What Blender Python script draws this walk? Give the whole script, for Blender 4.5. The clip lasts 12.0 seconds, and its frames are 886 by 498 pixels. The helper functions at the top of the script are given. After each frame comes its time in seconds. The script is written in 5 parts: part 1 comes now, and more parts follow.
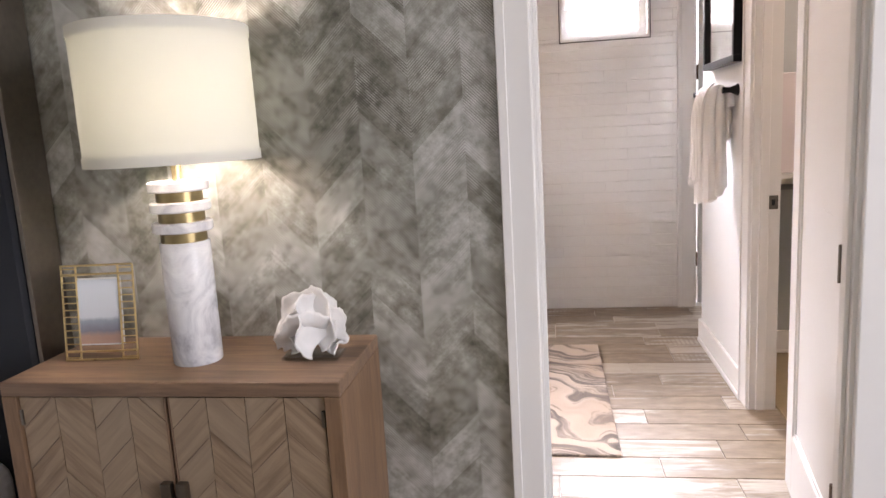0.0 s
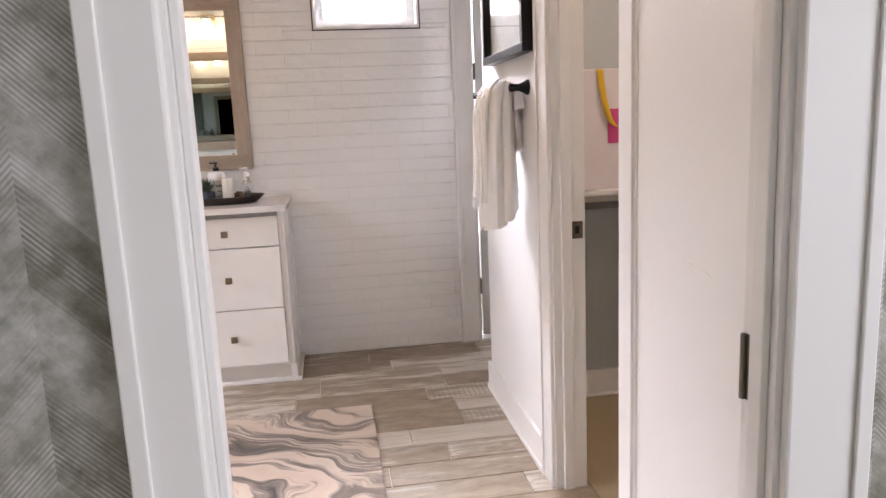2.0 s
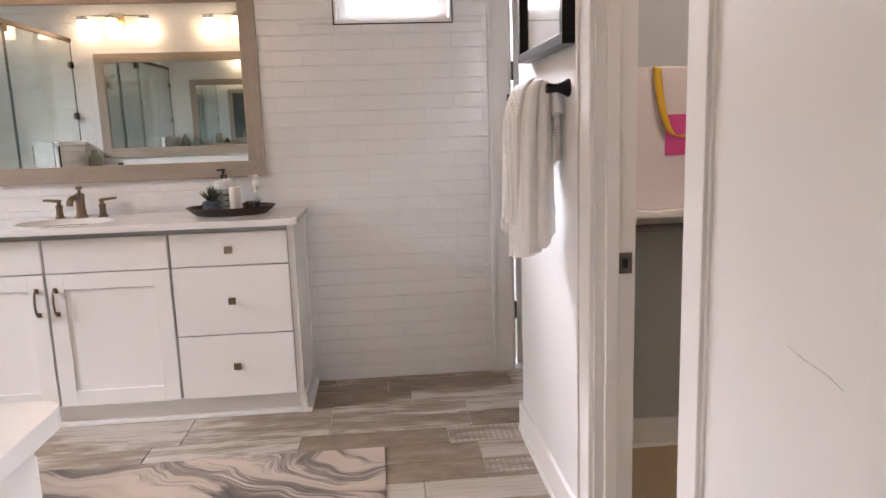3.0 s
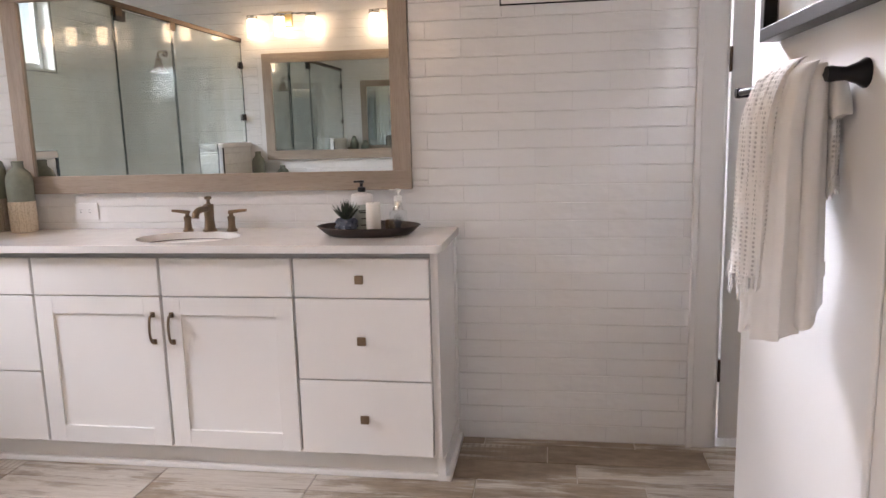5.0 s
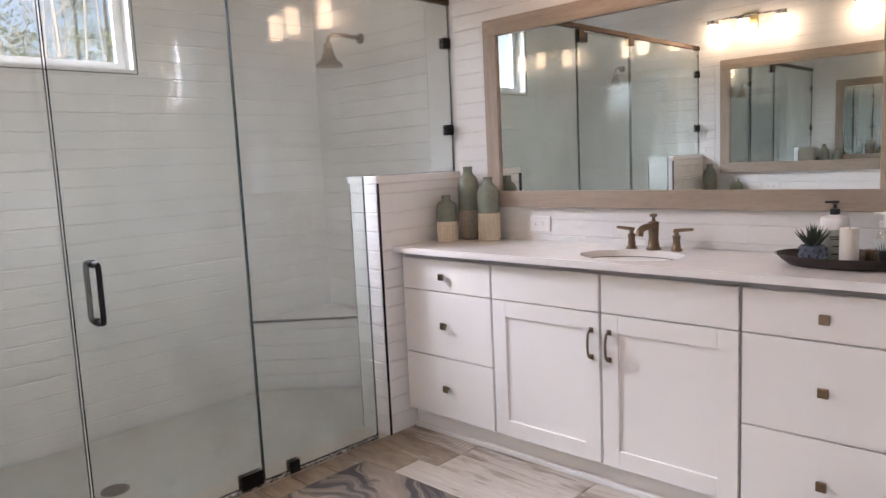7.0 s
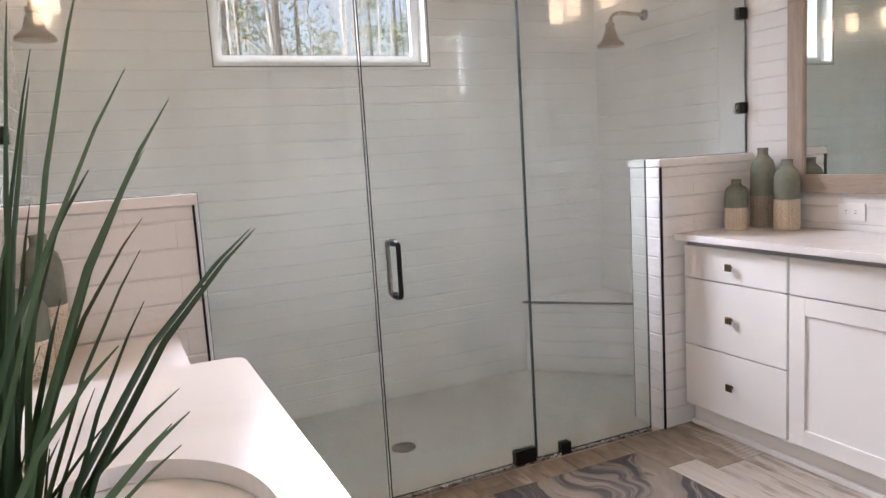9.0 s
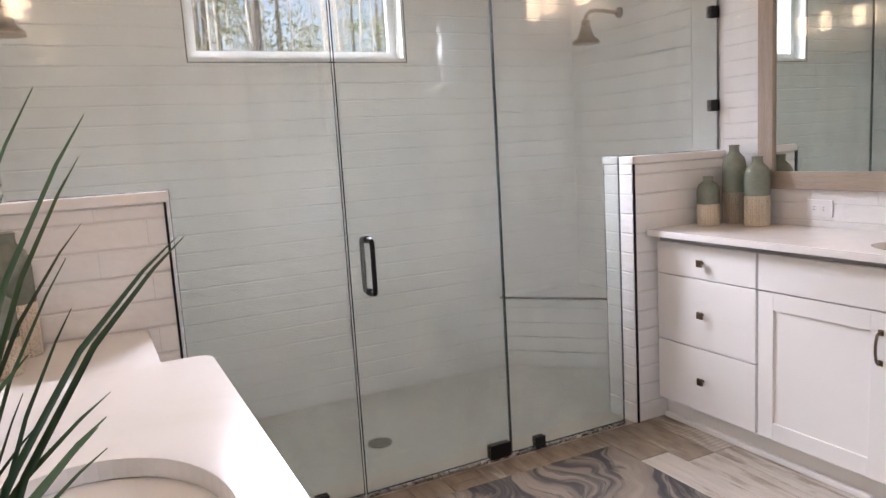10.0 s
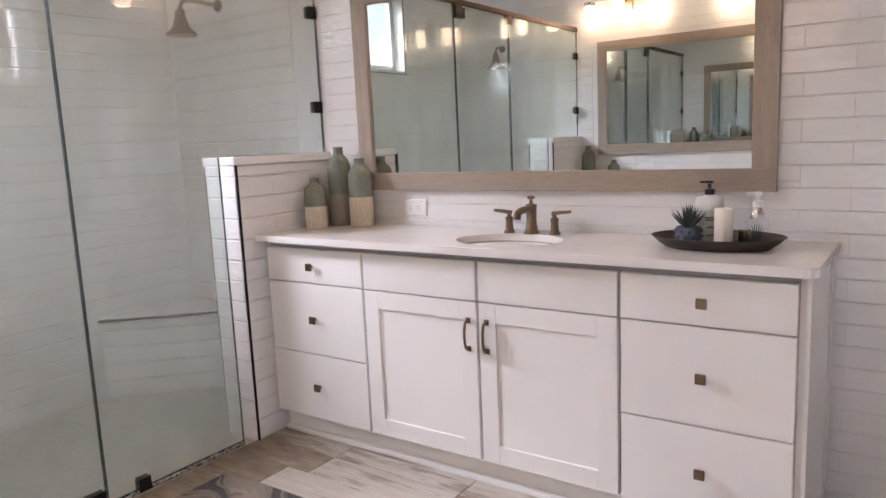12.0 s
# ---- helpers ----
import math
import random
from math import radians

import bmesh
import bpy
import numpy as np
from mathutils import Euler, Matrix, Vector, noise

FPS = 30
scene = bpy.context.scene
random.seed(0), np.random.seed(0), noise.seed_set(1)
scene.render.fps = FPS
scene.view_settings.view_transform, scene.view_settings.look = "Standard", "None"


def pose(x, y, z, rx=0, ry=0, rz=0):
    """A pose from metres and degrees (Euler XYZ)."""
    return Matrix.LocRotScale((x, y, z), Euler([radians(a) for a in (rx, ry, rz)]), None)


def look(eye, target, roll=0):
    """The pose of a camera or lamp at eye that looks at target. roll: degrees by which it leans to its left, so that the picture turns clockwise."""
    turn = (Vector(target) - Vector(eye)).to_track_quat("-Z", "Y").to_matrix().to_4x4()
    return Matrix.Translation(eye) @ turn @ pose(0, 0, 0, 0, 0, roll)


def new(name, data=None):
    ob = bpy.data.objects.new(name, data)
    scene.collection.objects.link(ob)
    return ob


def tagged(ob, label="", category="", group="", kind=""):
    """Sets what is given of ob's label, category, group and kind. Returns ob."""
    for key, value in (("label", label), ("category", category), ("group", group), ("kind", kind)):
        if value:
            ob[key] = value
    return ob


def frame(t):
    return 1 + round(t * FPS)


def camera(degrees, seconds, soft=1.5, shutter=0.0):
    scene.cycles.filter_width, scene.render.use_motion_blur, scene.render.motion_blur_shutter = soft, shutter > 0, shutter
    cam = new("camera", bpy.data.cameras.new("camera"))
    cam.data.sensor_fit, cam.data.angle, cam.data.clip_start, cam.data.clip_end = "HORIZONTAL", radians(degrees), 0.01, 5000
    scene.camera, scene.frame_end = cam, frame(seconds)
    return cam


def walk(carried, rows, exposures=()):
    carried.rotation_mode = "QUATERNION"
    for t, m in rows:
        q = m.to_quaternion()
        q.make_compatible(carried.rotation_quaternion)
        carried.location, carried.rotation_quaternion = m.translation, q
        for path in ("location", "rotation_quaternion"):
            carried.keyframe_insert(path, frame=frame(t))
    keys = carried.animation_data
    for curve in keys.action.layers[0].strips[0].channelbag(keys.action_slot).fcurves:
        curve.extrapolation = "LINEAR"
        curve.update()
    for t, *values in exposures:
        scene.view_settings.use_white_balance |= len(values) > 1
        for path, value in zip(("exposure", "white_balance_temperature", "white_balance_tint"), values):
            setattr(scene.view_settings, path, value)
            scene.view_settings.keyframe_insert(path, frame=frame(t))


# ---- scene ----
cam = camera(64.1, 12.0)
PATH = [
    (0, (0.04, 0.131, 1.271), (-0.267, 2.078, 0.931), -3.3),
    (0.5, (0.077, 0.348, 1.259), (-0.074, 2.31, 0.903), -2.0),
    (1, (0.111, 0.565, 1.251), (0.104, 2.531, 0.886), -1.9),
    (1.5, (0.117, 0.811, 1.251), (0.351, 2.766, 0.899), -2.3),
    (2, (0.162, 1.008, 1.247), (0.461, 2.955, 0.898), -2.5),
    (2.5, (0.246, 1.202, 1.259), (0.449, 3.162, 0.918), -2.4),
    (2.7, (0.272, 1.279, 1.256), (0.458, 3.241, 0.916), -2.2),
    (4.3, (0.373, 1.889, 1.256), (0.309, 3.862, 0.938), -0.9),
    (4.5, (0.384, 1.956, 1.257), (0.238, 3.924, 0.933), -1.0),
    (5, (0.313, 2.074, 1.269), (0.012, 4.025, 0.951), -1.4),
    (5.5, (0.267, 2.14, 1.274), (-0.369, 4.013, 0.982), -1.9),
    (6, (0.268, 2.194, 1.275), (-0.703, 3.922, 1.005), -2.0),
    (6.5, (0.276, 2.211, 1.283), (-0.927, 3.787, 1.022), -2.5),
    (7, (0.255, 2.199, 1.289), (-1.12, 3.629, 1.042), -2.6),
    (7.5, (0.239, 2.184, 1.292), (-1.28, 3.463, 1.051), -2.4),
    (7.7, (0.239, 2.194, 1.297), (-1.336, 3.402, 1.054), -2.6),
    (9.3, (0.205, 2.147, 1.316), (-1.604, 2.955, 1.043), -3.5),
    (9.5, (0.21, 2.154, 1.32), (-1.598, 2.961, 1.04), -3.5),
    (10, (0.236, 2.179, 1.317), (-1.54, 3.054, 1.036), -3.4),
    (10.5, (0.265, 2.211, 1.32), (-1.435, 3.226, 1.034), -3.2),
    (11, (0.308, 2.286, 1.305), (-1.276, 3.473, 1.017), -3.2),
    (11.5, (0.294, 2.372, 1.287), (-1.114, 3.761, 0.99), -3.1),
    (12, (0.177, 2.413, 1.267), (-0.958, 4.032, 0.962), -2.5),
]
walk(cam, [(t, look(eye, target, roll)) for t, eye, target, roll in PATH],
     [(0, 1.55, 7600, 30), (0.5, 1.5, 7600, 31), (1.0, 1.5, 7500, 30), (1.8, 1.48, 7350, 28), (2.6, 1.36, 7400, 28), (4.5, 1.22, 7300, 28), (5.5, 1.2, 7300, 28), (7.0, 1.26, 6950, 28), (9.5, 1.32, 7050, 28), (12.0, 1.28, 7050, 30)])

# ---- light ----
world = bpy.data.worlds.new("sky")
scene.world = world
world.use_nodes = True
wn = world.node_tree
sky = wn.nodes.new("ShaderNodeTexSky")
sky.sky_type = "NISHITA"
sky.sun_disc = False
sky.sun_elevation = radians(38)
sky.sun_rotation = radians(186)
wn.nodes["Background"].inputs[1].default_value = 0.15
wn.links.new(sky.outputs[0], wn.nodes["Background"].inputs[0])


def sun_lamp():
    data = bpy.data.lights.new("sun", "SUN")
    data.energy, data.angle, data.color = 5.0, radians(0.6), (1.0, 0.95, 0.88)
    ob = new("sun", data)
    ob.matrix_world = look((-2, -20, 15.5), (0, 0, 0))


sun_lamp()


def window_light(name, eye, target, w, h, power, color):
    data = bpy.data.lights.new(name, "AREA")
    data.shape, data.size, data.size_y, data.energy, data.color = "RECTANGLE", w, h, power, color
    ob = new(name, data)
    ob.matrix_world = look(eye, target)


DAY = (0.74, 0.87, 1.0)
window_light("daylight_north", (0.404, 5.95, 2.8), (0.4, 4.98, 2.05), 1.3, 0.6, 310, DAY)
window_light("daylight_west", (-4.4, 3.23, 2.85), (-3.44, 3.23, 2.1), 1.8, 0.6, 190, DAY)
window_light("daylight_bedroom", (3.16, -0.4, 1.55), (0.0, -0.1, 1.3), 2.1, 1.6, 35, (0.7, 0.86, 1.0))


# ---- materials ----
def material(name, color=(0.8, 0.8, 0.8), rough=0.5, metal=0.0, spec=0.5):
    m = bpy.data.materials.new(name)
    m.use_nodes = True
    b = m.node_tree.nodes["Principled BSDF"]
    b.inputs["Base Color"].default_value = (*color, 1)
    b.inputs["Roughness"].default_value = rough
    b.inputs["Metallic"].default_value = metal
    b.inputs["Specular IOR Level"].default_value = spec
    return m


def node(m, kind, **inputs):
    n = m.node_tree.nodes.new(kind)
    for k, v in inputs.items():
        n.inputs[k.replace("_", " ")].default_value = v
    return n


def wire(m, a, b):
    m.node_tree.links.new(a, b)


def bsdf(m):
    return m.node_tree.nodes["Principled BSDF"]


def coords(m, kind="Object", scale=(1, 1, 1), rot=(0, 0, 0), loc=(0, 0, 0)):
    """World coordinates for kind 'World', else texture coordinates."""
    mp = node(m, "ShaderNodeMapping")
    mp.inputs["Scale"].default_value, mp.inputs["Rotation"].default_value, mp.inputs["Location"].default_value = scale, rot, loc
    if kind == "World":
        wire(m, node(m, "ShaderNodeNewGeometry").outputs["Position"], mp.inputs[0])
    else:
        wire(m, node(m, "ShaderNodeTexCoord").outputs[kind], mp.inputs[0])
    return mp.outputs[0]


def noise_tex(m, vec, scale, detail=4.0, rough=0.55, distort=0.0):
    n = node(m, "ShaderNodeTexNoise", Scale=scale, Detail=detail, Roughness=rough, Distortion=distort)
    wire(m, vec, n.inputs["Vector"])
    return n.outputs["Fac"]


def ramp(m, fac, *stops):
    n = node(m, "ShaderNodeValToRGB")
    r = n.color_ramp
    while len(r.elements) < len(stops):
        r.elements.new(0.5)
    for e, (p, c) in zip(r.elements, stops):
        e.position, e.color = p, (*c, 1) if len(c) == 3 else c
    wire(m, fac, n.inputs[0])
    return n.outputs[0]


def grey(v):
    return (v, v, v)


def blend(m, fac, a, b, mode="MIX"):
    n = node(m, "ShaderNodeMix")
    n.data_type, n.blend_type = "RGBA", mode
    for sock, v in ((n.inputs[0], fac), (n.inputs[6], a), (n.inputs[7], b)):
        if isinstance(v, (int, float)):
            sock.default_value = v
        elif isinstance(v, tuple):
            sock.default_value = (*v, 1)
        else:
            wire(m, v, sock)
    return n.outputs[2]


def calc(m, op, a, b=0.0):
    n = node(m, "ShaderNodeMath")
    n.operation = op
    for sock, v in zip(n.inputs, (a, b)):
        if isinstance(v, (int, float)):
            sock.default_value = v
        else:
            wire(m, v, sock)
    return n.outputs[0]


def bump(m, height, strength=0.3, dist=0.002):
    n = node(m, "ShaderNodeBump", Strength=strength, Distance=dist)
    wire(m, height, n.inputs["Height"])
    wire(m, n.outputs[0], bsdf(m).inputs["Normal"])


def rough_from(m, fac, lo, hi):
    n = node(m, "ShaderNodeMapRange")
    n.inputs["To Min"].default_value, n.inputs["To Max"].default_value = lo, hi
    wire(m, fac, n.inputs[0])
    wire(m, n.outputs[0], bsdf(m).inputs["Roughness"])


def painted(name, color, rough=0.5, grain=260, strength=0.06, spec=0.5):
    """Paint with roller texture and faint uneven tone."""
    m = material(name, color, rough, spec=spec)
    v = coords(m, "World")
    big = noise_tex(m, v, 1.7, 3)
    c = blend(m, big, tuple(x * 0.95 for x in color), tuple(min(1, x * 1.03) for x in color))
    wire(m, c, bsdf(m).inputs["Base Color"])
    bump(m, noise_tex(m, v, grain, 2), strength, 0.001)
    rough_from(m, noise_tex(m, v, 9, 3), rough - 0.06, rough + 0.08)
    return m


WALL = painted("wall_paint", (0.78, 0.78, 0.77), 0.6)
CEIL = painted("ceiling_paint", (0.8, 0.8, 0.78), 0.8, 120, 0.2)
TRIM = painted("trim_paint", (0.8, 0.79, 0.77), 0.55, 90, 0.03, 0.28)
CAB = painted("cabinet_paint", (0.84, 0.832, 0.812), 0.33, 150, 0.03)
CLOSET = painted("closet_paint", (0.47, 0.5, 0.5), 0.7)
GROUT = painted("grout", (0.7, 0.695, 0.68), 0.85, 400, 0.3)
FLOOR_GROUT = painted("floor_grout", (0.66, 0.6, 0.53), 0.85, 400, 0.3)
SIDING = painted("siding_paint", (0.82, 0.83, 0.84), 0.6)
ROD = material("dull_grey_metal", (0.2, 0.19, 0.185), 0.5)
# Grey that paints shade between white cabinet fronts; also the roof's colour.
GAP = material("shade_and_roof_grey", (0.4, 0.4, 0.4), 0.7)
SEAL = material("shadow_line_silicone", (0.05, 0.045, 0.04), 0.5)
BLACK = material("black_metal", (0.012, 0.012, 0.014), 0.38, 0.6)
PLASTIC_W = material("white_plastic", (0.8, 0.8, 0.79), 0.3)
PLASTIC_B = material("black_plastic", (0.01, 0.01, 0.012), 0.3)


def make_tile():
    m = material("glazed_tile", (0.8, 0.8, 0.79), 0.06, spec=0.75)
    v = coords(m, "World")
    info = node(m, "ShaderNodeObjectInfo").outputs["Random"]
    isl = node(m, "ShaderNodeNewGeometry").outputs["Random Per Island"]
    tone = calc(m, "FRACT", calc(m, "ADD", info, isl))
    wire(m, ramp(m, tone, (0.0, (0.79, 0.79, 0.78)), (0.5, (0.8, 0.8, 0.79)), (1.0, (0.81, 0.81, 0.8))), bsdf(m).inputs["Base Color"])
    long = coords(m, "World", (9, 9, 17))
    h = calc(m, "ADD", noise_tex(m, long, 1.0, 2), calc(m, "MULTIPLY", noise_tex(m, v, 30, 1), 0.06))
    bump(m, h, 1.0, 0.008)
    rough_from(m, noise_tex(m, v, 24, 3), 0.03, 0.09)
    return m


TILE = make_tile()


def make_metal(name, color, rough=0.3, strength=0.05):
    m = material(name, color, rough, 1.0)
    v = coords(m, "World")
    n = noise_tex(m, v, 60, 4)
    wire(m, blend(m, n, tuple(c * 0.75 for c in color), tuple(min(1, c * 1.15) for c in color)), bsdf(m).inputs["Base Color"])
    rough_from(m, n, rough - 0.07, rough + 0.12)
    bump(m, noise_tex(m, v, 300, 2), strength, 0.0005)
    return m


BRONZE = make_metal("champagne_bronze", (0.235, 0.17, 0.115), 0.3)
DARKBRONZE = make_metal("dark_bronze", (0.09, 0.06, 0.042), 0.38)
BRASS = make_metal("brushed_brass", (0.72, 0.56, 0.3), 0.28)
OLDBRASS = make_metal("aged_brass", (0.4, 0.31, 0.16), 0.3)
CHROME = make_metal("satin_nickel", (0.62, 0.61, 0.58), 0.25)
PEWTER = make_metal("aged_pewter", (0.2, 0.175, 0.15), 0.35)
MIRROR = material("mirror_silver", (0.67, 0.72, 0.71), 0.0, 1.0)


def make_quartz():
    m = material("white_quartz", (0.82, 0.81, 0.79), 0.14)
    v = coords(m, "World")
    vein = noise_tex(m, v, 2.2, 6, 0.6, 1.2)
    speck = noise_tex(m, v, 420, 2)
    c = ramp(m, vein, (0.3, (0.78, 0.77, 0.745)), (0.5, (0.825, 0.815, 0.8)), (0.75, (0.84, 0.835, 0.82)))
    c = blend(m, ramp(m, speck, (0.62, grey(0)), (0.72, grey(0.3))), c, (0.68, 0.66, 0.63))
    wire(m, c, bsdf(m).inputs["Base Color"])
    rough_from(m, noise_tex(m, v, 18, 3), 0.1, 0.2)
    return m


QUARTZ = make_quartz()
PORCELAIN = material("porcelain", (0.83, 0.83, 0.81), 0.06)


def make_plank():
    """Porcelain planks that look like weathered, whitewashed barn wood; tone and print differ from piece to piece."""
    m = material("weathered_plank_tile", (0.5, 0.45, 0.4), 0.42)
    rnd = node(m, "ShaderNodeObjectInfo").outputs["Random"]
    base = coords(m, "World")
    shift = node(m, "ShaderNodeVectorMath")
    shift.operation = "ADD"
    comb = node(m, "ShaderNodeCombineXYZ")
    wire(m, calc(m, "MULTIPLY", rnd, 37.0), comb.inputs[0])
    wire(m, calc(m, "MULTIPLY", rnd, 91.0), comb.inputs[1])
    wire(m, base, shift.inputs[0])
    wire(m, comb.outputs[0], shift.inputs[1])

    def mapped(sx, sy, sz=1):
        mp = node(m, "ShaderNodeMapping")
        mp.inputs["Scale"].default_value = (sx, sy, sz)
        wire(m, shift.outputs[0], mp.inputs[0])
        return mp.outputs[0]

    grain = noise_tex(m, mapped(2.2, 60), 1.0, 7, 0.7, 0.4)
    fine = noise_tex(m, mapped(7, 260), 1.0, 4, 0.65)
    patch = noise_tex(m, mapped(2.4, 11), 1.0, 6, 0.66, 0.3)
    knots = noise_tex(m, mapped(9, 22), 1.0, 5, 0.6)
    saw = node(m, "ShaderNodeTexWave", Scale=1.0, Distortion=2.2, Detail=3.0)
    wire(m, mapped(13, 1.2), saw.inputs["Vector"])
    tone = calc(m, "FRACT", calc(m, "MULTIPLY", rnd, 7.31))
    kind = calc(m, "FRACT", calc(m, "MULTIPLY", rnd, 23.7))
    pale = ramp(m, tone, (0.0, (0.56, 0.51, 0.45)), (0.5, (0.63, 0.59, 0.53)), (1.0, (0.47, 0.44, 0.395)))
    c = blend(m, ramp(m, grain, (0.36, grey(0.6)), (0.54, grey(0))), pale, (0.4, 0.32, 0.25))
    amount = calc(m, "ADD", calc(m, "MULTIPLY", patch, 1.0), calc(m, "ADD", calc(m, "MULTIPLY", grain, 0.45), calc(m, "MULTIPLY", tone, 0.4)))
    mask = ramp(m, amount, (0.8, grey(0)), (0.86, grey(0.6)), (0.94, grey(0.92)))
    brown = ramp(m, knots, (0.3, (0.16, 0.11, 0.07)), (0.7, (0.35, 0.265, 0.18)))
    c = blend(m, mask, c, brown)
    stripes = ramp(m, saw.outputs["Fac"], (0.25, grey(1)), (0.45, grey(0)))
    hatched = calc(m, "MULTIPLY", calc(m, "MULTIPLY", stripes, ramp(m, grain, (0.35, grey(0.2)), (0.6, grey(1)))), ramp(m, kind, (0.8, grey(0)), (0.81, grey(0.65))))
    c = blend(m, hatched, c, (0.26, 0.2, 0.15))
    c = blend(m, calc(m, "MULTIPLY", ramp(m, fine, (0.48, grey(0)), (0.68, grey(1))), 0.45), c, (0.24, 0.19, 0.145))
    wire(m, c, bsdf(m).inputs["Base Color"])
    bump(m, calc(m, "ADD", grain, calc(m, "MULTIPLY", fine, 0.5)), 0.25, 0.0015)
    rough_from(m, grain, 0.32, 0.48)
    return m


PLANK = make_plank()


def make_rug():
    m = material("marbled_rug", (0.5, 0.42, 0.36), 0.9, spec=0.2)
    v = coords(m, "World", (1, 1, 1), (0, 0, radians(35)))
    warp = node(m, "ShaderNodeTexNoise", Scale=1.3, Detail=3.0, Roughness=0.5)
    wire(m, v, warp.inputs["Vector"])
    mixv = node(m, "ShaderNodeMix")
    mixv.data_type = "VECTOR"
    mixv.inputs[0].default_value = 0.55
    wire(m, v, mixv.inputs[4])
    wire(m, warp.outputs["Color"], mixv.inputs[5])
    st = node(m, "ShaderNodeMapping")
    st.inputs["Scale"].default_value = (2.6, 26, 1)
    wire(m, mixv.outputs[1], st.inputs[0])
    veins = noise_tex(m, st.outputs[0], 1.0, 6, 0.66, 0.35)
    st2 = node(m, "ShaderNodeMapping")
    st2.inputs["Scale"].default_value, st2.inputs["Location"].default_value = (1.5, 17, 1), (3.1, 1.7, 0)
    wire(m, mixv.outputs[1], st2.inputs[0])
    broad = noise_tex(m, st2.outputs[0], 1.0, 5, 0.6, 0.3)
    big = noise_tex(m, mixv.outputs[1], 2.6, 3)
    pale = ramp(m, noise_tex(m, st.outputs[0], 0.6, 3), (0.35, (0.5, 0.4, 0.325)), (0.65, (0.64, 0.54, 0.46)))
    across = node(m, "ShaderNodeSeparateXYZ")
    wire(m, coords(m, "World"), across.inputs[0])
    end = calc(m, "MULTIPLY", calc(m, "ADD", across.outputs[0], 0.55), -0.75)
    end = ramp(m, calc(m, "ADD", end, calc(m, "MULTIPLY", big, 0.5)), (0.2, grey(0)), (0.75, grey(1)))
    pale = blend(m, calc(m, "MULTIPLY", end, 0.85), pale, ramp(m, broad, (0.35, (0.11, 0.105, 0.1)), (0.5, (0.2, 0.175, 0.15)), (0.68, (0.4, 0.33, 0.27))))
    heavy = ramp(m, calc(m, "ADD", big, calc(m, "MULTIPLY", end, 0.2)), (0.36, grey(0.7)), (0.58, grey(1)))
    thin = ramp(m, veins, (0.38, grey(0.95)), (0.45, grey(0.6)), (0.49, grey(0)))
    wide = ramp(m, broad, (0.34, grey(0.95)), (0.41, grey(0.75)), (0.46, grey(0)))
    line = calc(m, "MAXIMUM", calc(m, "MULTIPLY", thin, heavy), calc(m, "MULTIPLY", wide, heavy))
    c = blend(m, line, pale, blend(m, veins, (0.03, 0.036, 0.05), (0.13, 0.115, 0.105)))
    wire(m, c, bsdf(m).inputs["Base Color"])
    pile = noise_tex(m, coords(m, "World"), 700, 2)
    bump(m, calc(m, "ADD", pile, calc(m, "MULTIPLY", veins, 0.8)), 0.5, 0.004)
    return m


RUG = make_rug()


def make_wood(name, dark, light, scale=(30, 2.2, 30), rough=0.55, knots=False):
    m = material(name, light, rough)
    v = coords(m, "Object", scale)
    n = noise_tex(m, v, 1.0, 7, 0.62, 0.8)
    rnd = node(m, "ShaderNodeObjectInfo").outputs["Random"]
    c = ramp(m, n, (0.28, dark), (0.72, light))
    c = blend(m, calc(m, "MULTIPLY", rnd, 0.5), c, dark)
    fine = noise_tex(m, coords(m, "Object", tuple(s * 7 for s in scale)), 1.0, 3)
    c = blend(m, calc(m, "MULTIPLY", ramp(m, fine, (0.5, grey(0)), (0.7, grey(1))), 0.3), c, tuple(x * 0.5 for x in dark))
    wire(m, c, bsdf(m).inputs["Base Color"])
    bump(m, calc(m, "ADD", n, calc(m, "MULTIPLY", fine, 0.4)), 0.3, 0.0015)
    rough_from(m, n, rough - 0.08, rough + 0.1)
    return m


DRESSER_V = make_wood("brown_wood_upright", (0.13, 0.075, 0.047), (0.29, 0.18, 0.115), (26, 26, 2))
DRESSER_H = make_wood("brown_wood_level", (0.14, 0.082, 0.052), (0.31, 0.195, 0.125), (2, 26, 26))
DRESSER_Y = make_wood("brown_wood_deep", (0.14, 0.075, 0.04), (0.3, 0.18, 0.105), (26, 26, 2.4))
OAK = make_wood("pale_taupe_wood", (0.33, 0.265, 0.21), (0.46, 0.38, 0.31), (3, 34, 34), 0.5)
OAK_UP = make_wood("pale_taupe_wood_upright", (0.33, 0.265, 0.21), (0.46, 0.38, 0.31), (34, 34, 3), 0.5)


